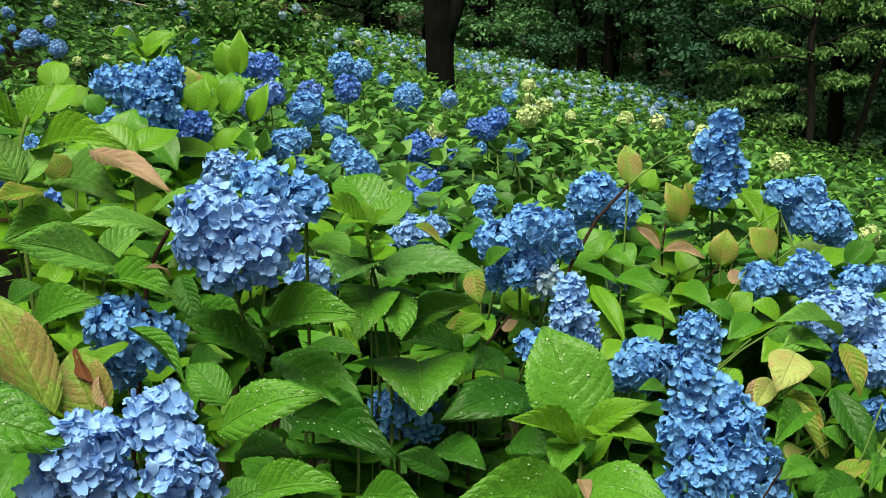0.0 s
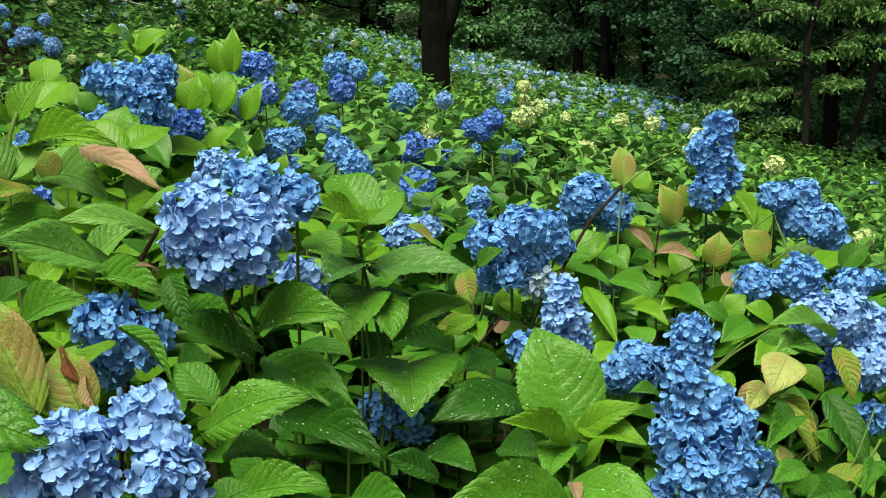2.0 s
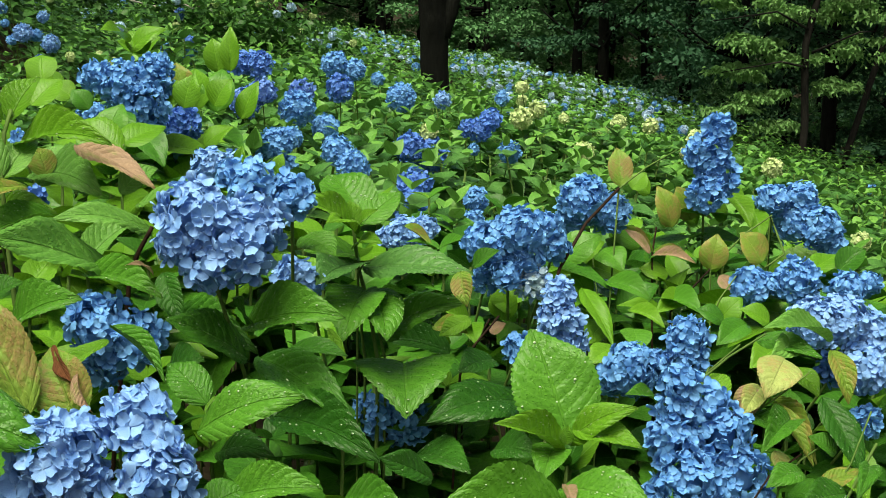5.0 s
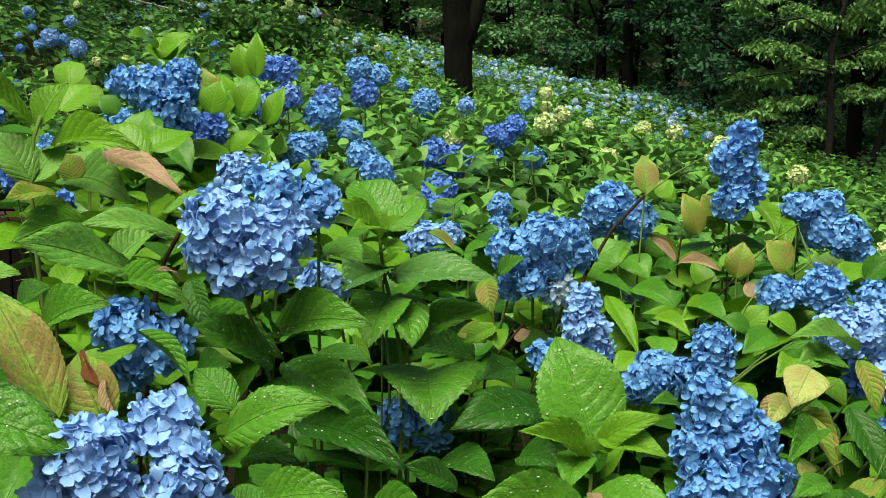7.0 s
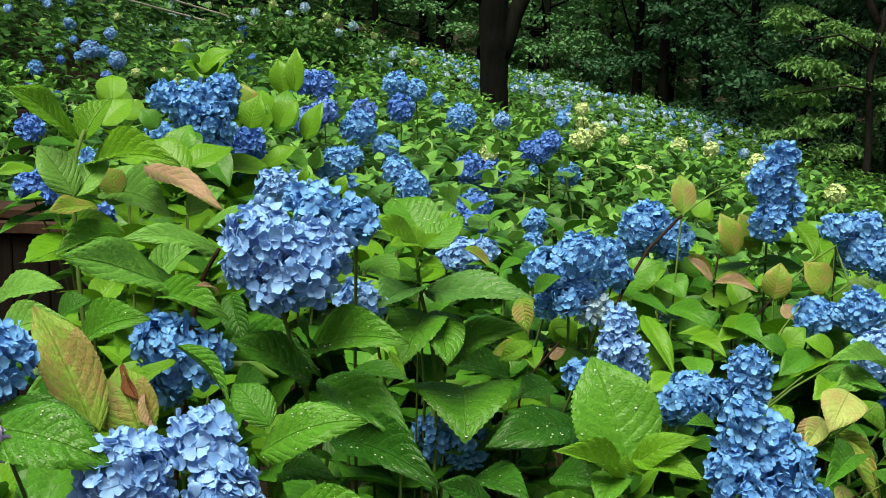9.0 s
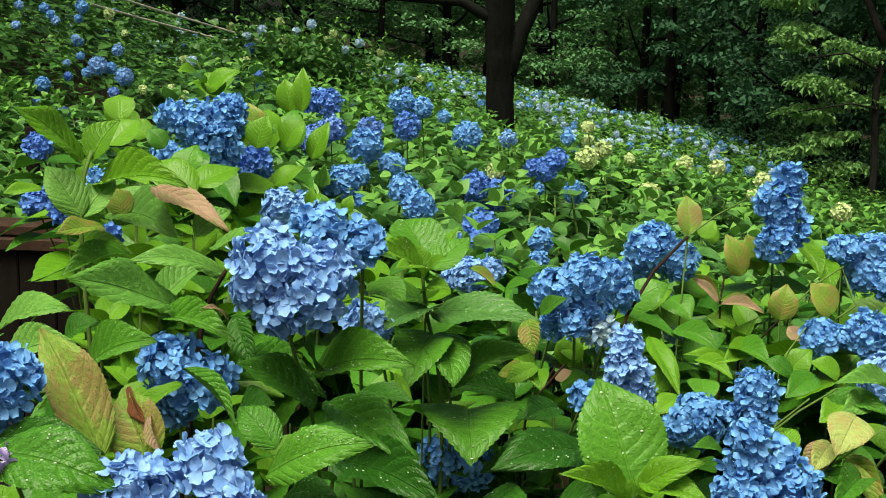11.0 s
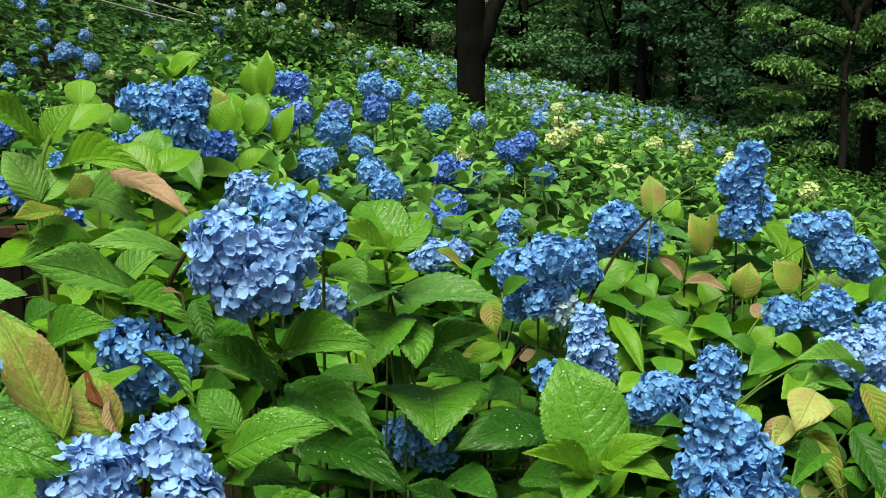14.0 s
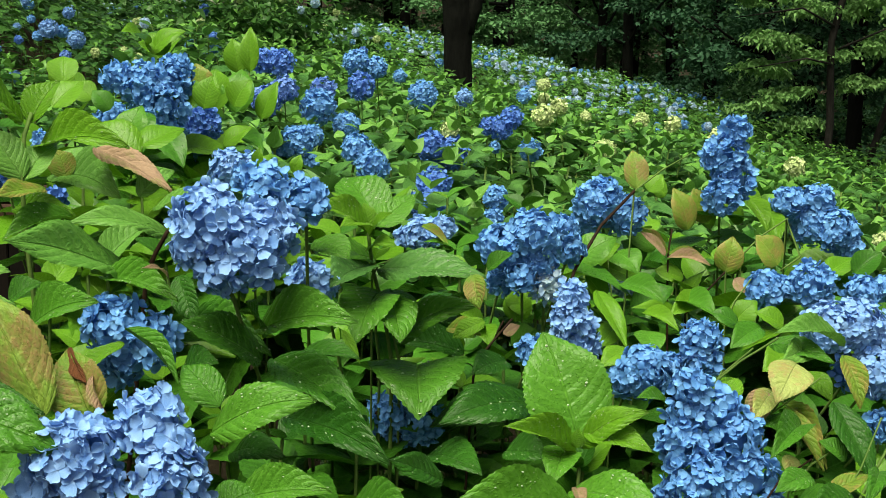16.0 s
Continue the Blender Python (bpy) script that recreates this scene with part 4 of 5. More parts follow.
leaf(b, "young", (-0.564, 2.300, 1.430), (-0.497, 2.300, 1.471), 0.050)
leaf(b, "young", (-0.537, 2.300, 1.426), (-0.569, 2.320, 1.466), 0.050)
leaf(b, "young", (-0.696, 2.200, 1.380), (-0.707, 2.240, 1.424), 0.058)
leaf(b, "young", (-0.769, 2.000, 1.280), (-0.816, 1.950, 1.276), 0.028)
leaf(b, "mature", (-0.553, 1.500, 1.159), (-0.509, 1.500, 1.183), 0.040)
twig(b, STEM, 0.0034, [(-0.547, 1.580, 1.107), (-0.553, 1.580, 1.200), (-0.557, 1.580, 1.300), (-0.557, 1.600, 1.358), (-0.553, 1.620, 1.386)])
twig(b, STEM_DARK, 0.0030, [(-0.354, 1.420, 1.215), (-0.342, 1.420, 1.243), (-0.326, 1.420, 1.271)])
b = shrub("hydrangea bush with pale flowers among green leaves", 0.02, 2.85)
NEAR.append(b)
head(b, "pale", [(-0.063, 2.733, 1.007, 0.039), (-0.016, 2.749, 1.017, 0.026), (-0.107, 2.752, 0.993, 0.021)])

fill = random.Random(7)
for n in range(250):
    y = 1.08 + 1.9 * fill.random() ** 0.8
    x = fill.uniform(-1, 1) * (0.40 * y + 0.35)
    if x < -0.345 * y and y > 1.42:
        continue  # open towards the terrace
    bush = min(NEAR, key=lambda b: (b.location.x - x) ** 2 + (b.location.y - y) ** 2)
    top = near_top(x, y) - (0.05 if y < 1.7 else 0.0) - 0.14 * fill.random() ** 1.5
    for k, m in shoot_leaves(x, y, top, fill, 5, 0.14):
        kind = "young" if (k == 0 and fill.random() < 0.3 + 0.3 * (y > 1.9)) or (x < -0.24 and k < 4 and fill.random() < 0.6) else ("old_shaded" if fill.random() < 0.35 else "mature")
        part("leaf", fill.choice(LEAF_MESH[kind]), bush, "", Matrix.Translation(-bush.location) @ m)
    line = bend((x + fill.uniform(-0.06, 0.06), y + 0.04, ground_height(x, y)), (x, y, top), side=(fill.uniform(-0.03, 0.03), 0.02))
    part("stem", mesh("stem", *tube([p - bush.location for p in line], [0.0028] * 7, 5), STEM), bush)


# low shoots at the foot of the shrubs, down to the terrace
for n in range(34):
    y = fill.uniform(1.5, 3.5)
    x = -y * fill.uniform(0.29, 0.46)
    bush = min(NEAR, key=lambda b: (b.location.x - x) ** 2 + (b.location.y - y) ** 2)
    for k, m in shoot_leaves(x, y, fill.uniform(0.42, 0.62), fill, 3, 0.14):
        # pairs below the tip take the deep green, as shade put into the colour
        part("leaf", fill.choice(LEAF_MESH["old_shaded" if k else "mature"]), bush, "", Matrix.Translation(-bush.location) @ m)


# ---- shrubs of the middle distance ----
def foliage(bush, shoots, r, pairs, size, templates):
    mature, young = [], []
    for x, y, top in shoots:
        for k, m in shoot_leaves(x, y, top, r, pairs, size, 0.18):
            (young if k == 0 or r.random() < 0.06 else mature).append(m)
    for name, mats, kind in (("foliage", mature, "fresh"), ("young_foliage", young, "tip")):
        ob = part(name, joined(name, r.choice(templates), mats, LEAF[kind]), bush)
        ob["kind"] = "stuff"


MID = []
r = random.Random(21)
y = 3.15
while y < 9.6:
    half = 0.40 * y + 0.7
    x = -half + r.uniform(0, 0.4)
    while x < half:
        bx, by = x + r.uniform(-0.12, 0.12), y + r.uniform(-0.12, 0.12)
        x += 0.74
        high = bx > -0.2 * by - 0.15 or by > 9.3
        if not high and by < 4.6:
            continue  # the timber edging and its path
        bush = shrub("leafy green hydrangea bush with toothed leaves on the slope", bx, by)
        MID.append(bush)
        shoots = []
        for n in range(18):
            a, d = r.uniform(0, 6.28), 0.46 * math.sqrt(r.random())
            sx, sy = d * math.cos(a), d * math.sin(a)
            shoots.append((sx, sy, (1.17 if high else 0.62) - 0.20 * sx - 0.45 * d * d - 0.26 * r.random() ** 1.6))
        foliage(bush, shoots, r, 5, 0.130, MID_LEAF)
        stems = merge([tube(bend((sx * 0.3, sy * 0.3, -0.05), (sx, sy, top - 0.05)), [0.006] * 7, 4) for sx, sy, top in shoots[:12]])
        part("woody_base", mesh("woody_base", *stems, STEM), bush)["kind"] = "stuff"
    y += 0.68



def nearest(x, y):
    return min(MID, key=lambda b: (b.location.x - x) ** 2 + (b.location.y - y) ** 2)


head(nearest(-0.72, 4.57), "deep", [(-0.720, 4.528, 1.281, 0.043), (-0.656, 4.542, 1.274, 0.051)])
head(nearest(-0.67, 4.34), "violet", [(-0.664, 4.293, 1.158, 0.053), (-0.607, 4.321, 1.195, 0.045)])
head(nearest(-0.49, 4.55), "violet", [(-0.491, 4.505, 1.180, 0.045)])
head(nearest(-0.50, 4.44), "blue", [(-0.496, 4.386, 1.129, 0.061)])
head(nearest(-0.46, 5.58), "blue", [(-0.460, 5.532, 1.222, 0.058), (-0.368, 5.548, 1.196, 0.048)])
head(nearest(-0.39, 5.06), "deep", [(-0.391, 5.008, 1.155, 0.055)])
head(nearest(-0.17, 5.95), "blue", [(-0.169, 5.900, 1.046, 0.067)])
head(nearest(-0.41, 4.52), "blue", [(-0.404, 4.477, 1.052, 0.049)])
head(nearest(-0.54, 4.21), "blue", [(-0.541, 4.163, 1.030, 0.055), (-0.593, 4.180, 1.016, 0.044), (-0.497, 4.200, 1.045, 0.037)])
head(nearest(-0.50, 4.20), "blue", [(-0.494, 4.159, 0.962, 0.026)])
head(nearest(-0.30, 3.81), "blue", [(-0.302, 3.763, 1.061, 0.048)])
head(nearest(-0.25, 3.70), "blue", [(-0.246, 3.653, 1.025, 0.048)])
head(nearest(-0.10, 4.81), "deep", [(-0.098, 4.756, 0.945, 0.061), (-0.020, 4.772, 0.916, 0.065)])
head(nearest(-0.02, 4.82), "cream", [(-0.024, 4.780, 1.009, 0.034)])
head(nearest(0.14, 5.52), "deep", [(0.143, 5.481, 0.947, 0.038), (0.199, 5.493, 0.941, 0.053), (0.251, 5.519, 0.984, 0.046)])
head(nearest(0.33, 5.50), "blue", [(0.333, 5.455, 0.843, 0.048)])
head(nearest(0.17, 5.50), "blue", [(0.173, 5.466, 0.855, 0.024)])
head(nearest(-0.06, 3.49), "deep", [(-0.055, 3.445, 1.006, 0.047)])
head(nearest(-0.07, 3.38), "deep", [(-0.072, 3.333, 0.962, 0.049)])
head(nearest(0.14, 4.18), "blue", [(0.144, 4.130, 0.853, 0.042)])
head(nearest(0.14, 4.06), "blue", [(0.137, 4.022, 0.804, 0.030)])
head(nearest(0.37, 6.86), "blue", [(0.366, 6.815, 0.968, 0.036)])
head(nearest(-0.34, 7.08), "blue", [(-0.337, 7.037, 1.052, 0.037)])
head(nearest(0.03, 6.86), "pale", [(0.035, 6.809, 0.956, 0.045)])
head(nearest(0.80, 6.60), "cream", [(0.797, 6.547, 0.708, 0.058)])
head(nearest(0.46, 6.57), "cream", [(0.455, 6.528, 1.055, 0.034)])
head(nearest(0.46, 6.54), "cream", [(0.454, 6.485, 0.894, 0.057)])
head(nearest(0.55, 6.65), "cream", [(0.544, 6.599, 0.932, 0.046)])
head(nearest(0.46, 6.66), "cream", [(0.462, 6.615, 0.976, 0.029)])
head(nearest(1.12, 7.53), "cream", [(1.122, 7.486, 0.776, 0.046)])
head(nearest(1.24, 7.03), "cream", [(1.235, 6.984, 0.811, 0.043)])
head(nearest(1.39, 6.52), "cream", [(1.382, 6.471, 0.805, 0.043)])
head(nearest(1.66, 5.99), "cream", [(1.656, 5.942, 0.722, 0.045)])
head(nearest(1.61, 4.54), "cream", [(1.610, 4.500, 0.650, 0.032)])
head(nearest(1.47, 7.20), "cream", [(1.472, 7.156, 0.640, 0.031)])
head(nearest(0.73, 7.04), "cream", [(0.733, 6.997, 0.846, 0.027)])
head(nearest(-3.14, 9.40), "pale", [(-3.145, 9.400, 1.194, 0.069)])
head(nearest(-3.08, 9.50), "blue", [(-3.076, 9.500, 1.175, 0.047)])
head(nearest(-2.91, 9.30), "pale", [(-2.907, 9.300, 1.122, 0.065)])
head(nearest(-3.51, 9.20), "blue", [(-3.508, 9.200, 1.053, 0.055)])
head(nearest(-3.63, 9.60), "blue", [(-3.627, 9.600, 1.627, 0.037)])
head(nearest(-3.58, 9.60), "blue", [(-3.579, 9.600, 1.580, 0.030)])
head(nearest(-3.29, 9.50), "blue", [(-3.291, 9.500, 1.642, 0.047)])
head(nearest(-3.32, 9.50), "blue", [(-3.320, 9.500, 1.551, 0.030)])
head(nearest(-3.05, 9.60), "pale", [(-3.051, 9.600, 1.310, 0.043)])
head(nearest(-3.27, 9.50), "blue", [(-3.269, 9.500, 1.135, 0.034)])
head(nearest(-3.46, 9.60), "pale", [(-3.460, 9.600, 1.201, 0.027)])
head(nearest(-3.38, 9.40), "deep", [(-3.382, 9.400, 1.109, 0.030)])
head(nearest(-3.49, 9.00), "violet", [(-3.488, 9.000, 0.921, 0.038)])
head(nearest(-3.20, 8.80), "pale", [(-3.203, 8.800, 0.875, 0.043)])
head(nearest(-2.96, 9.20), "violet", [(-2.961, 9.200, 1.005, 0.039)])
head(nearest(-2.03, 9.30), "blue", [(-2.034, 9.300, 1.104, 0.043)])
head(nearest(-1.93, 9.60), "deep", [(-1.929, 9.600, 1.152, 0.037)])
head(nearest(-1.84, 9.20), "blue", [(-1.840, 9.200, 1.046, 0.055)])
head(nearest(-3.54, 9.60), "pale", [(-3.540, 9.600, 1.533, 0.030)])
head(nearest(-3.78, 9.40), "pale", [(-3.778, 9.400, 1.487, 0.033)])
head(nearest(-2.99, 9.60), "cream", [(-2.989, 9.600, 1.447, 0.024)])
head(nearest(-2.73, 9.20), "cream", [(-2.735, 9.200, 1.033, 0.032)])
head(nearest(-2.52, 9.20), "cream", [(-2.518, 9.200, 1.048, 0.029)])
head(nearest(-2.36, 9.00), "cream", [(-2.358, 9.000, 1.012, 0.031)])
head(nearest(-3.39, 9.60), "pale", [(-3.387, 9.600, 1.393, 0.030)])
head(nearest(-3.35, 9.60), "blue", [(-3.345, 9.600, 1.262, 0.030)])
head(nearest(-3.83, 9.60), "pale", [(-3.830, 9.600, 1.643, 0.030)])

# ---- shrubs far off on the slope ----
HEAD_FAR = {}
for tint in ("blue", "faded", "deep", "cream"):
    HEAD_FAR[tint] = joined("flower_head", FLORETS_TINY[0], floret_poses([(0, 0, 0, 0.075)], 0.021, 3), PETAL[tint])
FAR_MESH = []
for q in range(6):
    mature, young = [], []
    spots = [(0.72 * math.sqrt(r.random()), None) for n in range(30)] + [(r.uniform(0.58, 0.74), r.uniform(0.25, 0.7)) for n in range(16)]
    for d, top in spots:
        a = r.uniform(0, 6.28)
        top = top or 0.98 - 0.45 * d * d - 0.12 * r.random()
        for k, m in shoot_leaves(d * math.cos(a), d * math.sin(a), top, r, 4, 0.125):
            (young if k == 0 and top > 0.7 else mature).append(m)
    FAR_MESH.append((joined("foliage", FAR_LEAF[0], mature, LEAF["fresh"]), joined("young_foliage", FAR_LEAF[1], young, LEAF["tip"])))

def far_heads(bx, by):
    """Where the flower heads of a far bush sit."""
    bare = bx > 0.31 * by or (by < 12.5 and bx > -2.5)
    out = []
    for n in range(0 if by > 11 and bx > 0.2 * by else r.choice((0, 0, 1)) if bare else (r.randint(1, 5) if bx < -0.4 and by > 14 else r.randint(2, 6) if by > 14 else r.randint(0, 2))):
        a, d = r.uniform(0, 6.28), 0.6 * math.sqrt(r.random())
        tint = r.choice(("blue", "blue", "faded", "faded", "faded") if by > 14 else ("blue", "deep", "faded", "cream"))
        out.append((tint, place(d * math.cos(a), d * math.sin(a), 0.96 - 0.42 * d * d - 0.05 * (by > 14), r.uniform(0, 6), 0, 0, r.uniform(0.35, 0.68) if by > 17 else r.uniform(0.45, 0.75))))
    return out


y = 10.0
thicket = {"mature": [], "young": [], "blue": [], "faded": []}
while y < 33:
    left, right = -0.42 * y - 2.0, (0.42 * y + 1.0 if y < 18.5 else 0.22 * y + 0.6)
    x = left + r.uniform(0, 0.6)
    while x < right:
        bx, by = x + r.uniform(-0.25, 0.25), y + r.uniform(-0.25, 0.25)
        if (bx + 0.03) ** 2 + (by - 15) ** 2 > 0.16:
            high = r.uniform(0.9, 1.12)
            spin = r.uniform(0, 6.28)
            if by < 17.5:
                bush = shrub("distant hydrangea bush with small blue and pale flower heads", bx, by)
                bush.rotation_euler = (0, 0.19, 0)
                bush.scale = (1, 1, high)
                for name, me in zip(("foliage", "young_foliage"), r.choice(FAR_MESH)):
                    part(name, me, bush, "", Matrix.Rotation(spin, 4, 'Z'))["kind"] = "stuff"
                for tint, m in far_heads(bx, by):
                    part("flower_head", HEAD_FAR[tint], bush, "", m)
            else:
                at = Matrix.Translation((bx, by, ground_height(bx, by))) @ Euler((0, 0.19, 0)).to_matrix().to_4x4()
                for n in range(18):
                    a, d = r.uniform(0, 6.28), 0.75 * math.sqrt(r.random())
                    top = high * (1.0 - 0.8 * d * d - 0.12 * r.random())
                    for k, m in shoot_leaves(d * math.cos(a), d * math.sin(a), top, r, 3, 0.17):
                        thicket["young" if r.random() < (0.7 if k == 0 else 0.25) else "mature"].append(at @ m)
                for tint, m in far_heads(bx, by):
                    thicket[tint if tint == "blue" else "faded"].append(at @ m)
        x += r.uniform(1.0, 1.3)
    y += 1.05
slope = tagged(new("hydrangea_thicket"), "distant slope covered with hydrangeas in pale blue bloom", "hydrangea thicket", kind="stuff")
part("foliage", joined("foliage", FAR_LEAF[1], thicket["mature"], LEAF["fresh"]), slope)
part("young_foliage", joined("young_foliage", FAR_LEAF[1], thicket["young"], LEAF["tip"]), slope)
for tint in ("blue", "faded"):
    mats = [m @ p for m in thicket[tint] for p in floret_poses([(0, 0, 0, 0.07)], 0.034, 3)]
    part("bloom", joined("bloom", FLORETS_TINY[1], mats, PETAL[tint]), slope)


# taller shrubs that half hide the rope fence
for x, y, high in ((-2.85, 13.0, 1.5), (-2.4, 13.2, 1.7), (-1.9, 13.4, 1.6), (-1.45, 13.7, 1.35)):
    bush = shrub("tall dense hydrangea bush in front of the rope fence", x, y)
    bush.rotation_euler, bush.scale = (0, 0.19, 0), (1, 1, high)
    for q in range(3):
        for name, me in zip(("foliage", "young_foliage"), FAR_MESH[(q + int(10 * y)) % 6]):
            part(name, me, bush, "", Matrix.Rotation(2.1 * q + y, 4, 'Z') @ Matrix.Scale(1 - 0.13 * q, 4))["kind"] = "stuff"
    part("flower_head", HEAD_FAR["faded"], bush, "", place(0.1, -0.3, 0.84, 0, 0, 0, 0.6) @ Matrix.Diagonal((1, 1, 1 / high, 1)))
    for k, (hx, hy) in enumerate(((-0.25, -0.2), (0.32, -0.1), (-0.02, -0.42))):
        part("flower_head", HEAD_FAR["cream" if k < 2 else "faded"], bush, "", place(hx, hy, 0.86 - 0.45 * (hx * hx + hy * hy), k, 0, 0, 0.5) @ Matrix.Diagonal((1, 1, 1 / high, 1)))

# the shrubs go on to both sides
for n in range(52):
    y = r.uniform(0.9, 9.0)
    side = -1 if n % 2 else 1
    x = side * (0.40 * y + 1.25 + 2.2 * r.random())
    if side < 0 and y < 9.4:
        continue
    bush = shrub("leafy hydrangea bush beside the flower slope", x, y)
    bush.rotation_euler = (0, 0.19, 0)
    for name, me in zip(("foliage", "young_foliage"), r.choice(FAR_MESH)):
        part(name, me, bush, "", Matrix.Rotation(r.uniform(0, 6.28), 4, 'Z'))["kind"] = "stuff"
    for k in range(r.randint(2, 5)):
        a, d = r.uniform(0, 6.28), 0.5 * math.sqrt(r.random())
        part("flower_head", HEAD_FAR[r.choice(("blue", "deep", "blue"))], bush, "", place(d * math.cos(a), d * math.sin(a), 1.02 - 0.42 * d * d, 0, 0, 0, 1.0))


# ---- trees ----
BLADE = ([(0, 0, 0), (0.3, 0.45, 0.08), (0, 1, -0.15), (-0.3, 0.45, 0.08)], [(0, 1, 2), (0, 2, 3)], [(0.5, 0), (1, 0.45), (0.5, 1), (0, 0.45)])
SLENDER = ([(0, 0, 0), (0.26, 0.42, 0.06), (0, 1, -0.25), (-0.26, 0.42, 0.06)], [(0, 1, 2), (0, 2, 3)], [(0.5, 0), (1, 0.45), (0.5, 1), (0, 0.45)])
def leaf_cloud(centre, size, count, r, blade, droop=0.5):
    """Poses of leaves in an uneven, layered clump."""
    out = []
    tufts = [Vector((r.gauss(0, 0.40), r.gauss(0, 0.40), r.gauss(0, 0.40))) for n in range(7)]
    for n in range(count):
        q = Vector((r.gauss(0, 0.20), r.gauss(0, 0.20), 0))
        d = tufts[n % 7] + q + Vector((0, 0, r.gauss(0, 0.14) - 1.6 * q.length_squared))
        p = Vector(centre) + Vector((d.x * size[0], d.y * size[1], d.z * size[2]))
        out.append(place(p.x, p.y, p.z, r.uniform(0, 6.28), -droop + r.gauss(0, 0.4), r.gauss(0, 0.5), blade * r.uniform(0.7, 1.3)))
    return out


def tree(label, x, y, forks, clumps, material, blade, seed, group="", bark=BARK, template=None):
    """forks: limbs as (points, first radius, last radius), all from the base of the tree; clumps: (centre, size, count)."""
    r = random.Random(seed)
    base = new("tree")
    base.location = (x, y, ground_height(x, y))
    tagged(base, label, "tree", group)
    for n, (pts, r0, r1) in enumerate(forks):
        fine = []
        for a, b in zip(pts, pts[1:]):
            for s in range(4):
                t = s / 4
                p = Vector(a).lerp(Vector(b), t)
                fine.append(p + Vector((r.gauss(0, 0.04), r.gauss(0, 0.04), 0)) * r0 * 1.2)
        fine.append(Vector(pts[-1]))
        radii = [r0 + (r1 - r0) * k / (len(fine) - 1) for k in range(len(fine))]
        if n == 0:
            radii[0] *= 1.35
            radii[1] *= 1.1
        part("trunk" if n == 0 else "branch", mesh("limb", *tube(fine, radii, 14 if r0 > 0.1 else 7), bark), base)
    mats = []
    for centre, size, count in clumps:
        mats += leaf_cloud(centre, size, count, r, blade)
    if mats:
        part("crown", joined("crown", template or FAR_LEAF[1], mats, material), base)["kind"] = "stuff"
    return base


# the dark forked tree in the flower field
# its crown is out of view, with clumps placed to shade the slope behind
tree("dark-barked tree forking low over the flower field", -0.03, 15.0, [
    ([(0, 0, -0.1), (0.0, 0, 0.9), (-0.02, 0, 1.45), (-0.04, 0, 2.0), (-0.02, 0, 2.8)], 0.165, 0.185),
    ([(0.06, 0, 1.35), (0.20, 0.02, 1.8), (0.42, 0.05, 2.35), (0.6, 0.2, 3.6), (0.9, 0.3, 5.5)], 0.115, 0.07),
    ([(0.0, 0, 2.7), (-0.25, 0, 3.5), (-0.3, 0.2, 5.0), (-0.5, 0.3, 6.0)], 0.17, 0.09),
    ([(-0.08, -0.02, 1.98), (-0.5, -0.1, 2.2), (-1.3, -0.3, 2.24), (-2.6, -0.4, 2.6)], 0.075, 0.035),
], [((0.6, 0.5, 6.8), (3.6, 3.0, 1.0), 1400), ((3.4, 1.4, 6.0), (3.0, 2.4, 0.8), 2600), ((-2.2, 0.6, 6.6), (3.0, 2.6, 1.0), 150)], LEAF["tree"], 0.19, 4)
# stands out of view, added so that its crown darkens the uphill slope
tree("added unseen spreading tree that shades the uphill slope", -9.2, 14.0, [
    ([(0, 0, -0.1), (0.1, 0, 1.5), (0.5, 0, 3.5), (1.2, 0.2, 5.5)], 0.25, 0.12),
    ([(0.5, 0, 3.4), (2.0, 0.2, 4.3), (4.0, 0.3, 4.9)], 0.12, 0.04),
    ([(0.5, 0, 3.2), (1.6, 2.2, 4.2), (3.2, 4.4, 4.8)], 0.12, 0.04),
], [((1.5, 0, 5.4), (3.2, 3.2, 0.9), 1400), ((4.0, 3.5, 5.2), (3.4, 2.8, 0.8), 250), ((1.0, 4.5, 5.2), (3.4, 2.8, 0.8), 1600),
    ((4.5, -4.8, 5.2), (3.4, 2.6, 0.8), 3200)], LEAF["tree"], 0.21, 8)

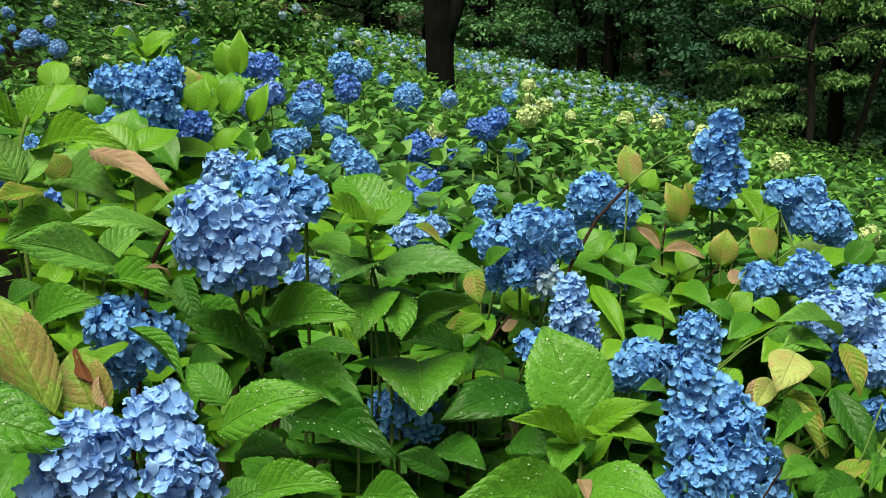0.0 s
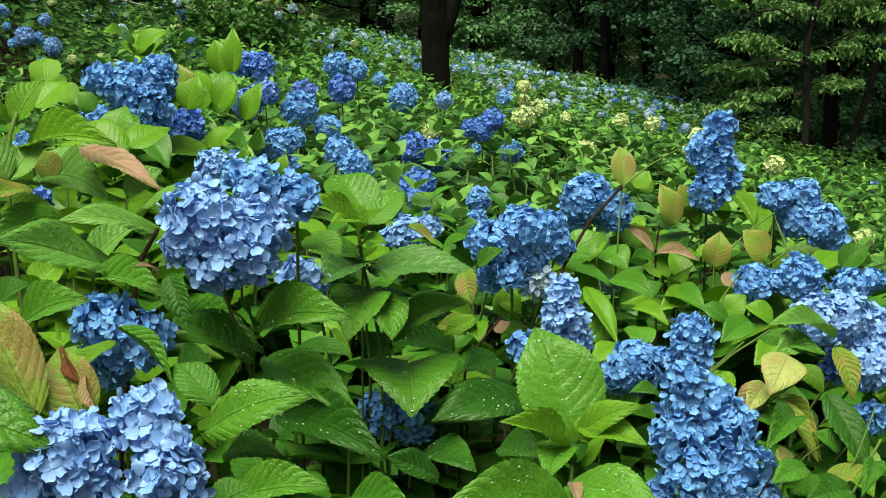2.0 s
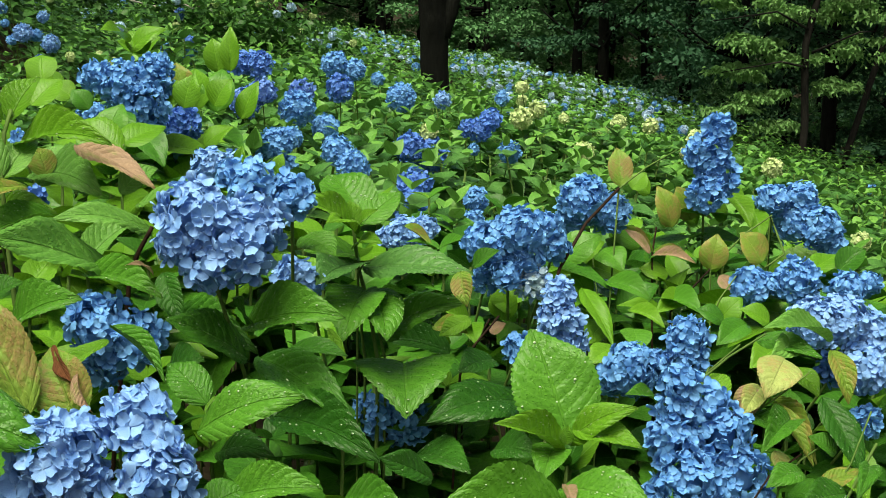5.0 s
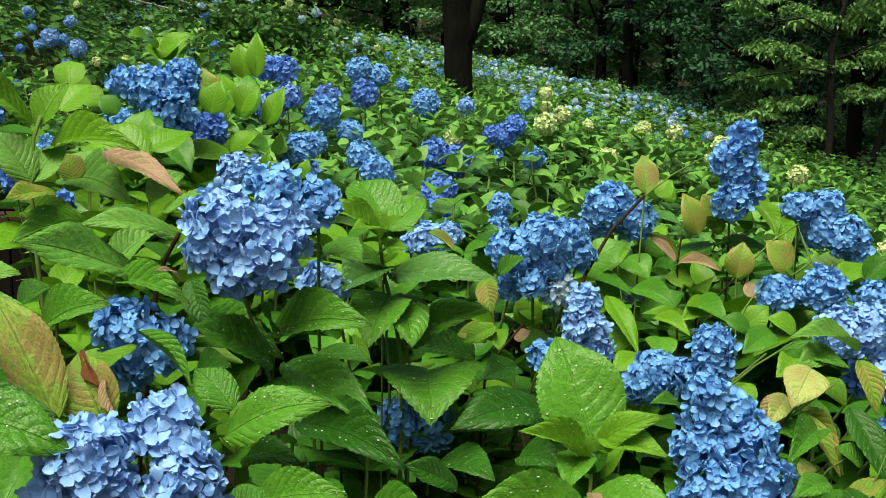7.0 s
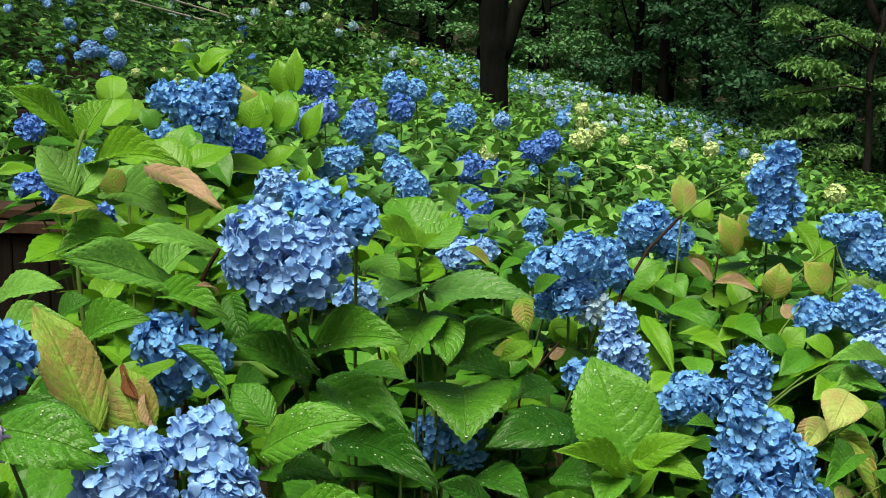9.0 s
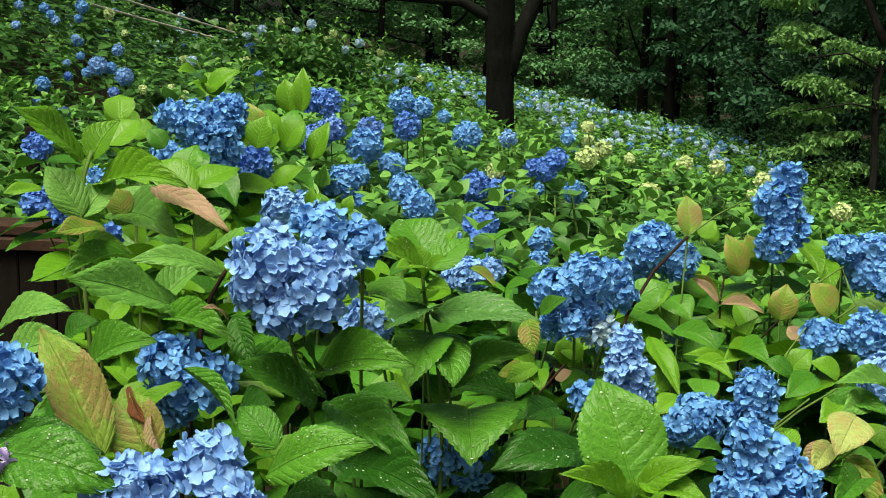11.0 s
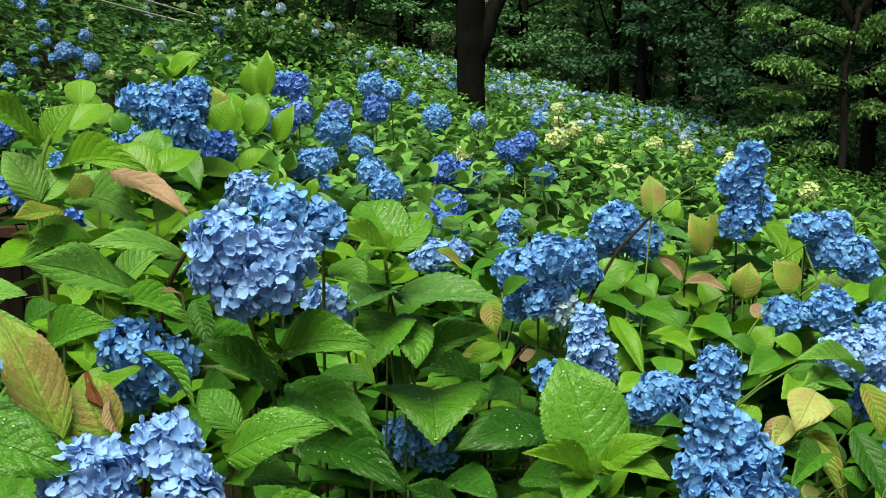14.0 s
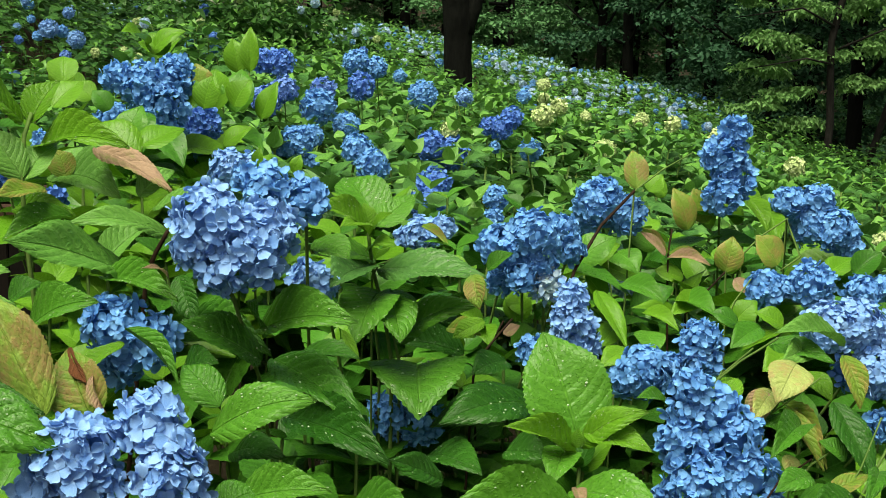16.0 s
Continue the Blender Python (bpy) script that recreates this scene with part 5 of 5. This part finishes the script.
# the slim tree with light green sprays at the edge of the field
tree("slim tree with layered sprays of light green leaves", 5.06, 16.8, [
    ([(0, 0, -0.1), (0.02, 0, 1.2), (-0.05, 0, 2.3), (0.1, 0, 3.1)], 0.058, 0.046),
    ([(0.1, 0, 3.0), (0.5, 0, 3.8), (0.9, 0, 5.0)], 0.06, 0.03),
    ([(0.0, 0, 2.9), (-0.35, 0.1, 3.7), (-0.5, 0.1, 5.0)], 0.06, 0.03),
    ([(0.0, 0, 2.5), (-0.6, -0.5, 2.75), (-1.3, 0.25, 2.6)], 0.018, 0.007),
    ([(0.0, 0, 2.0), (-0.5, -0.5, 2.1), (-1.1, 0.3, 1.9)], 0.018, 0.007),
    ([(0.05, 0, 2.2), (0.5, -0.5, 2.5), (1.0, 0.25, 2.5)], 0.018, 0.007),
], [((-1.0, 0.3, 3.0), (0.45, 0.5, 0.16), 1025), ((-0.3, 0.25, 2.85), (0.6, 0.5, 0.2), 1300), ((-0.75, 0.25, 2.35), (0.55, 0.5, 0.16), 1183),
    ((-0.2, 0.3, 2.15), (0.5, 0.5, 0.16), 945), ((-0.9, 0.3, 1.9), (0.5, 0.5, 0.14), 945), ((0.6, 0.25, 2.9), (0.6, 0.5, 0.22), 1300),
    ((0.8, 0.3, 2.3), (0.5, 0.5, 0.2), 788), ((-1.3, 0.3, 3.5), (0.5, 0.6, 0.2), 1025),
    ((0.8, 0.6, 5.0), (1.4, 1.2, 0.6), 400), ((-0.7, 0.8, 5.2), (1.4, 1.2, 0.6), 300), ((-0.5, 0.25, 1.65), (0.4, 0.4, 0.12), 551), ((-0.75, 0.3, 1.42), (0.45, 0.4, 0.12), 870), ((-0.3, 0.3, 1.18), (0.4, 0.4, 0.1), 609), ((0.45, 0.3, 1.75), (0.4, 0.4, 0.14), 696)],
    LEAF["bright_tree"], 0.078, 5, "", BARK_PALE, SLENDER)
tree("thin leaning sapling with dark bark at the wood's edge", 6.0, 17.5, [
    ([(-0.2, 0, -0.1), (-0.05, 0, 1.0), (0.25, 0, 2.2), (0.5, 0, 3.3)], 0.055, 0.04)], [((0.6, 0, 4.0), (0.9, 0.9, 0.5), 500)], LEAF["bright_tree"], 0.095, 6, "", BARK_PALE, SLENDER)

# unseen helper tree: its high clumps block light from the right-hand wood
tree("added unseen broad tree that shades the lower edge of the wood", 10.5, 20.0, [
    ([(0, 0, -0.1), (-0.1, 0, 2.0), (-0.3, 0, 4.5), (-0.4, 0.2, 7.0)], 0.22, 0.1),
    ([(-0.2, 0, 3.4), (-2.0, 0.4, 4.6), (-4.0, 0.6, 5.2)], 0.11, 0.04),
    ([(-0.2, 0, 3.6), (-2.2, 3.5, 5.0), (-4.2, 8.0, 5.6)], 0.1, 0.04),
], [((-1.0, 0, 6.0), (3.4, 3.0, 1.0), 2400), ((-4.4, 1.0, 5.8), (3.2, 2.4, 0.8), 2200), ((-2.5, 4.0, 6.0), (4.0, 3.0, 1.0), 2400),
    ((0.5, -1.0, 3.0), (2.0, 1.6, 1.0), 900),
    ((-4.6, 7.0, 5.8), (2.8, 3.2, 0.8), 2600), ((-3.4, 10.5, 6.0), (3.0, 3.0, 0.8), 2200)], LEAF["tree"], 0.2, 9)

# another unseen tree, its low canopy set to keep the lower slope dark
tree("added unseen leaning tree that shades the lower slope", 8.8, 11.5, [
    ([(0, 0, -0.1), (-0.1, 0, 2.0), (-0.6, -0.2, 4.5), (-1.0, -0.3, 6.5)], 0.2, 0.1),
    ([(-0.4, -0.1, 3.6), (-2.0, -0.4, 4.8), (-4.0, -0.6, 5.5)], 0.1, 0.04),
], [((-1.0, -0.5, 6.2), (3.0, 2.6, 0.9), 2200), ((-3.7, 1.4, 5.1), (2.4, 1.5, 0.4), 6500), ((-1.6, 1.6, 5.0), (2.4, 1.6, 0.5), 5000)], LEAF["tree"], 0.2, 12)

# the wood behind: seven kinds of tree, each used many times
wood = random.Random(31)
WOOD = []
for n in range(7):
    h, bare, dx = wood.uniform(8, 11), wood.uniform(1.6, 2.6), wood.uniform(-0.5, 0.5)
    mats = []
    for k in range(30):
        u = (k + 0.3) / 30
        a, reach = wood.uniform(0, 6.28), wood.uniform(0.5, 2.1) * (1.15 - 0.6 * u)
        c = (dx * u + reach * math.cos(a), reach * math.sin(a), bare + (h - bare) * u)
        mats += leaf_cloud(c, (1.15, 1.15, 0.34), 230, wood, 0.13, 0.35)
    for k in range(1 if n < 2 else 8):
        mats += leaf_cloud((wood.uniform(-1.7, 1.7), wood.uniform(-1.4, 1.4), wood.uniform(0.2, 2.2)), (0.9, 0.9, 0.3), 260, wood, 0.125, 0.35)
    line = bend((0, 0, -0.3), (dx, 0, h), 0, (wood.uniform(-0.2, 0.2), 0), 9)
    girth = wood.uniform(0.08, 0.14)
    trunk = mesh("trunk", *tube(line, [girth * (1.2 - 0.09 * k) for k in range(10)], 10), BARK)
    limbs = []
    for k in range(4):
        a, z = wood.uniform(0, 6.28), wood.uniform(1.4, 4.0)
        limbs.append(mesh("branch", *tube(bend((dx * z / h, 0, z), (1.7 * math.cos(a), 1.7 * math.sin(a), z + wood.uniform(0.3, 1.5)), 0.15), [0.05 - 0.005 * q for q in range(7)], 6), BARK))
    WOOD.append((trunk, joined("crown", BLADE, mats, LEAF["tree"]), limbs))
# second set of the same crowns, in the green that stands in for light
LIT_CROWN = {}
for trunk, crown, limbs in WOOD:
    LIT_CROWN[crown.name] = crown.copy()
    LIT_CROWN[crown.name].materials[0] = LEAF["lit_tree"]
TRUNKS = [(x + wood.uniform(-1, 1), y0 + wood.uniform(-1.5, 1.5)) for y0, step in ((35.5, 3.2), (39, 3.4), (43, 3.2), (47.5, 3.2), (52, 3.0), (57, 2.6)) for x in np.arange(-30, 32, step)]
# some stand out of view, such as (13, 23), added to shade the slope
TRUNKS += [(9.5, 24), (11, 27), (8.2, 29), (13, 23), (12.5, 31), (3.8, 33.5), (4.3, 31.5), (5.3, 38.0), (6.6, 45.0), (6.4, 25.5), (7.3, 22.5), (5.9, 29.5), (8.4, 19.5), (-13, 26), (-15, 21), (-16.5, 31), (-12.5, 31), (-10.5, 19), (-11.5, 22), (-11, 9.5)]
for x, y in TRUNKS:
    trunk, crown, limbs = wood.choice(WOOD[2:] if wood.random() < 0.85 else WOOD[:2])
    ob = tagged(new("tree"), "dark woodland tree with dense leafy crown", "tree", "trees of the wood")
    ob.location = (x, y, ground_height(x, y))
    ob.rotation_euler = (0, 0, wood.uniform(0, 6.28))
    ob.scale = (1, 1, 1) if y < 34 else (wood.uniform(1.0, 1.2), wood.uniform(1.0, 1.2), wood.uniform(0.9, 1.15))
    part("trunk", trunk, ob)
    # the lit copy by position: back rows and left; other crowns stay dark
    part("crown", LIT_CROWN[crown.name] if (x > -10 and 33 < y < 55) or -10 < x < 3.6 else crown, ob)["kind"] = "stuff"
    for me in limbs:
        part("branch", me, ob)


# ---- timber edging of the terrace and its rope fence ----
def box(x0, y0, z0, x1, y1, z1, cut=0.004):
    """A board with bevelled edges."""
    bm = bmesh.new()
    bmesh.ops.create_cube(bm, size=1.0)
    for v in bm.verts:
        v.co = Vector(((x0 + x1) / 2 + v.co.x * (x1 - x0), (y0 + y1) / 2 + v.co.y * (y1 - y0), (z0 + z1) / 2 + v.co.z * (z1 - z0)))
    bmesh.ops.bevel(bm, geom=bm.edges[:], offset=cut, segments=1, affect='EDGES')
    me = bpy.data.meshes.new("board")
    bm.to_mesh(me)
    bm.free()
    return me


edging = tagged(new("terrace_edging"), "low dark timber retaining edge with a worn plank on top", "retaining wall")
edging.location = (-2.1, 3.95, ground_height(-2.1, 3.95))
low = random.Random(3)
for n in range(12):
    x = -0.75 + n * 0.125
    me = box(x, -0.02, -0.15, x + 0.121, 0.03 + low.uniform(0, 0.006), 0.50 + low.uniform(-0.008, 0.004))
    me.materials.append(TIMBER)
    part("board", me, edging)
for z0, z1, y0, y1 in ((0.505, 0.545, -0.05, 0.07), (0.55, 0.585, -0.02, 0.14)):
    me = box(-0.8, y0, z0, 0.78, y1, z1)
    me.materials.append(PLANK)
    part("plank", me, edging)

for n, (x, y, z) in enumerate(((-2.35, 6.0, 1.02), (-1.42, 6.1, 1.06))):
    post = tagged(new("fence_post"), "dark weathered wooden fence post among the shrubs", "post", "posts of the terrace")
    post.location = (x, y, ground_height(x, y))
    v, f = tube([(0, 0, -0.1), (0, 0, 0.5), (0, 0, z - post.location.z - 0.01), (0, 0, z - post.location.z)], [0.036, 0.035, 0.034, 0.026], 10)
    part("shaft", mesh("shaft", v, f, TIMBER), post)

rope = tagged(new("rope_fence"), "pale rope fence line sloping down the hillside", "rope fence")
rope.location = (-4.2, 13.0, ground_height(-4.2, 13.0))
for pts in (((-4.53, 9.30, 2.03), (-3.37, 14.27, 1.36), (-1.96, 16.24, 0.98)), ((-4.53, 9.33, 2.17), (-3.09, 14.79, 1.38), (-1.89, 16.21, 0.85))):
    line = []
    for a, b in zip(pts, pts[1:]):
        line += bend(Vector(a) - rope.location, Vector(b) - rope.location, 0.02, steps=6)[:-1]
    line.append(Vector(pts[-1]) - rope.location)
    part("rope", mesh("rope", *tube(line, [0.013] * len(line), 6), ROPE), rope)
for x, y, top in ((-4.53, 9.30, 2.22), (-1.96, 16.24, 0.86)):
    z = ground_height(x, y)
    v, f = tube([Vector((x, y, z - 0.1)) - rope.location, Vector((x, y, z + 0.5)) - rope.location, Vector((x, y, top)) - rope.location], [0.035, 0.034, 0.03], 10)
    part("post", mesh("post", v, f, TIMBER), rope)
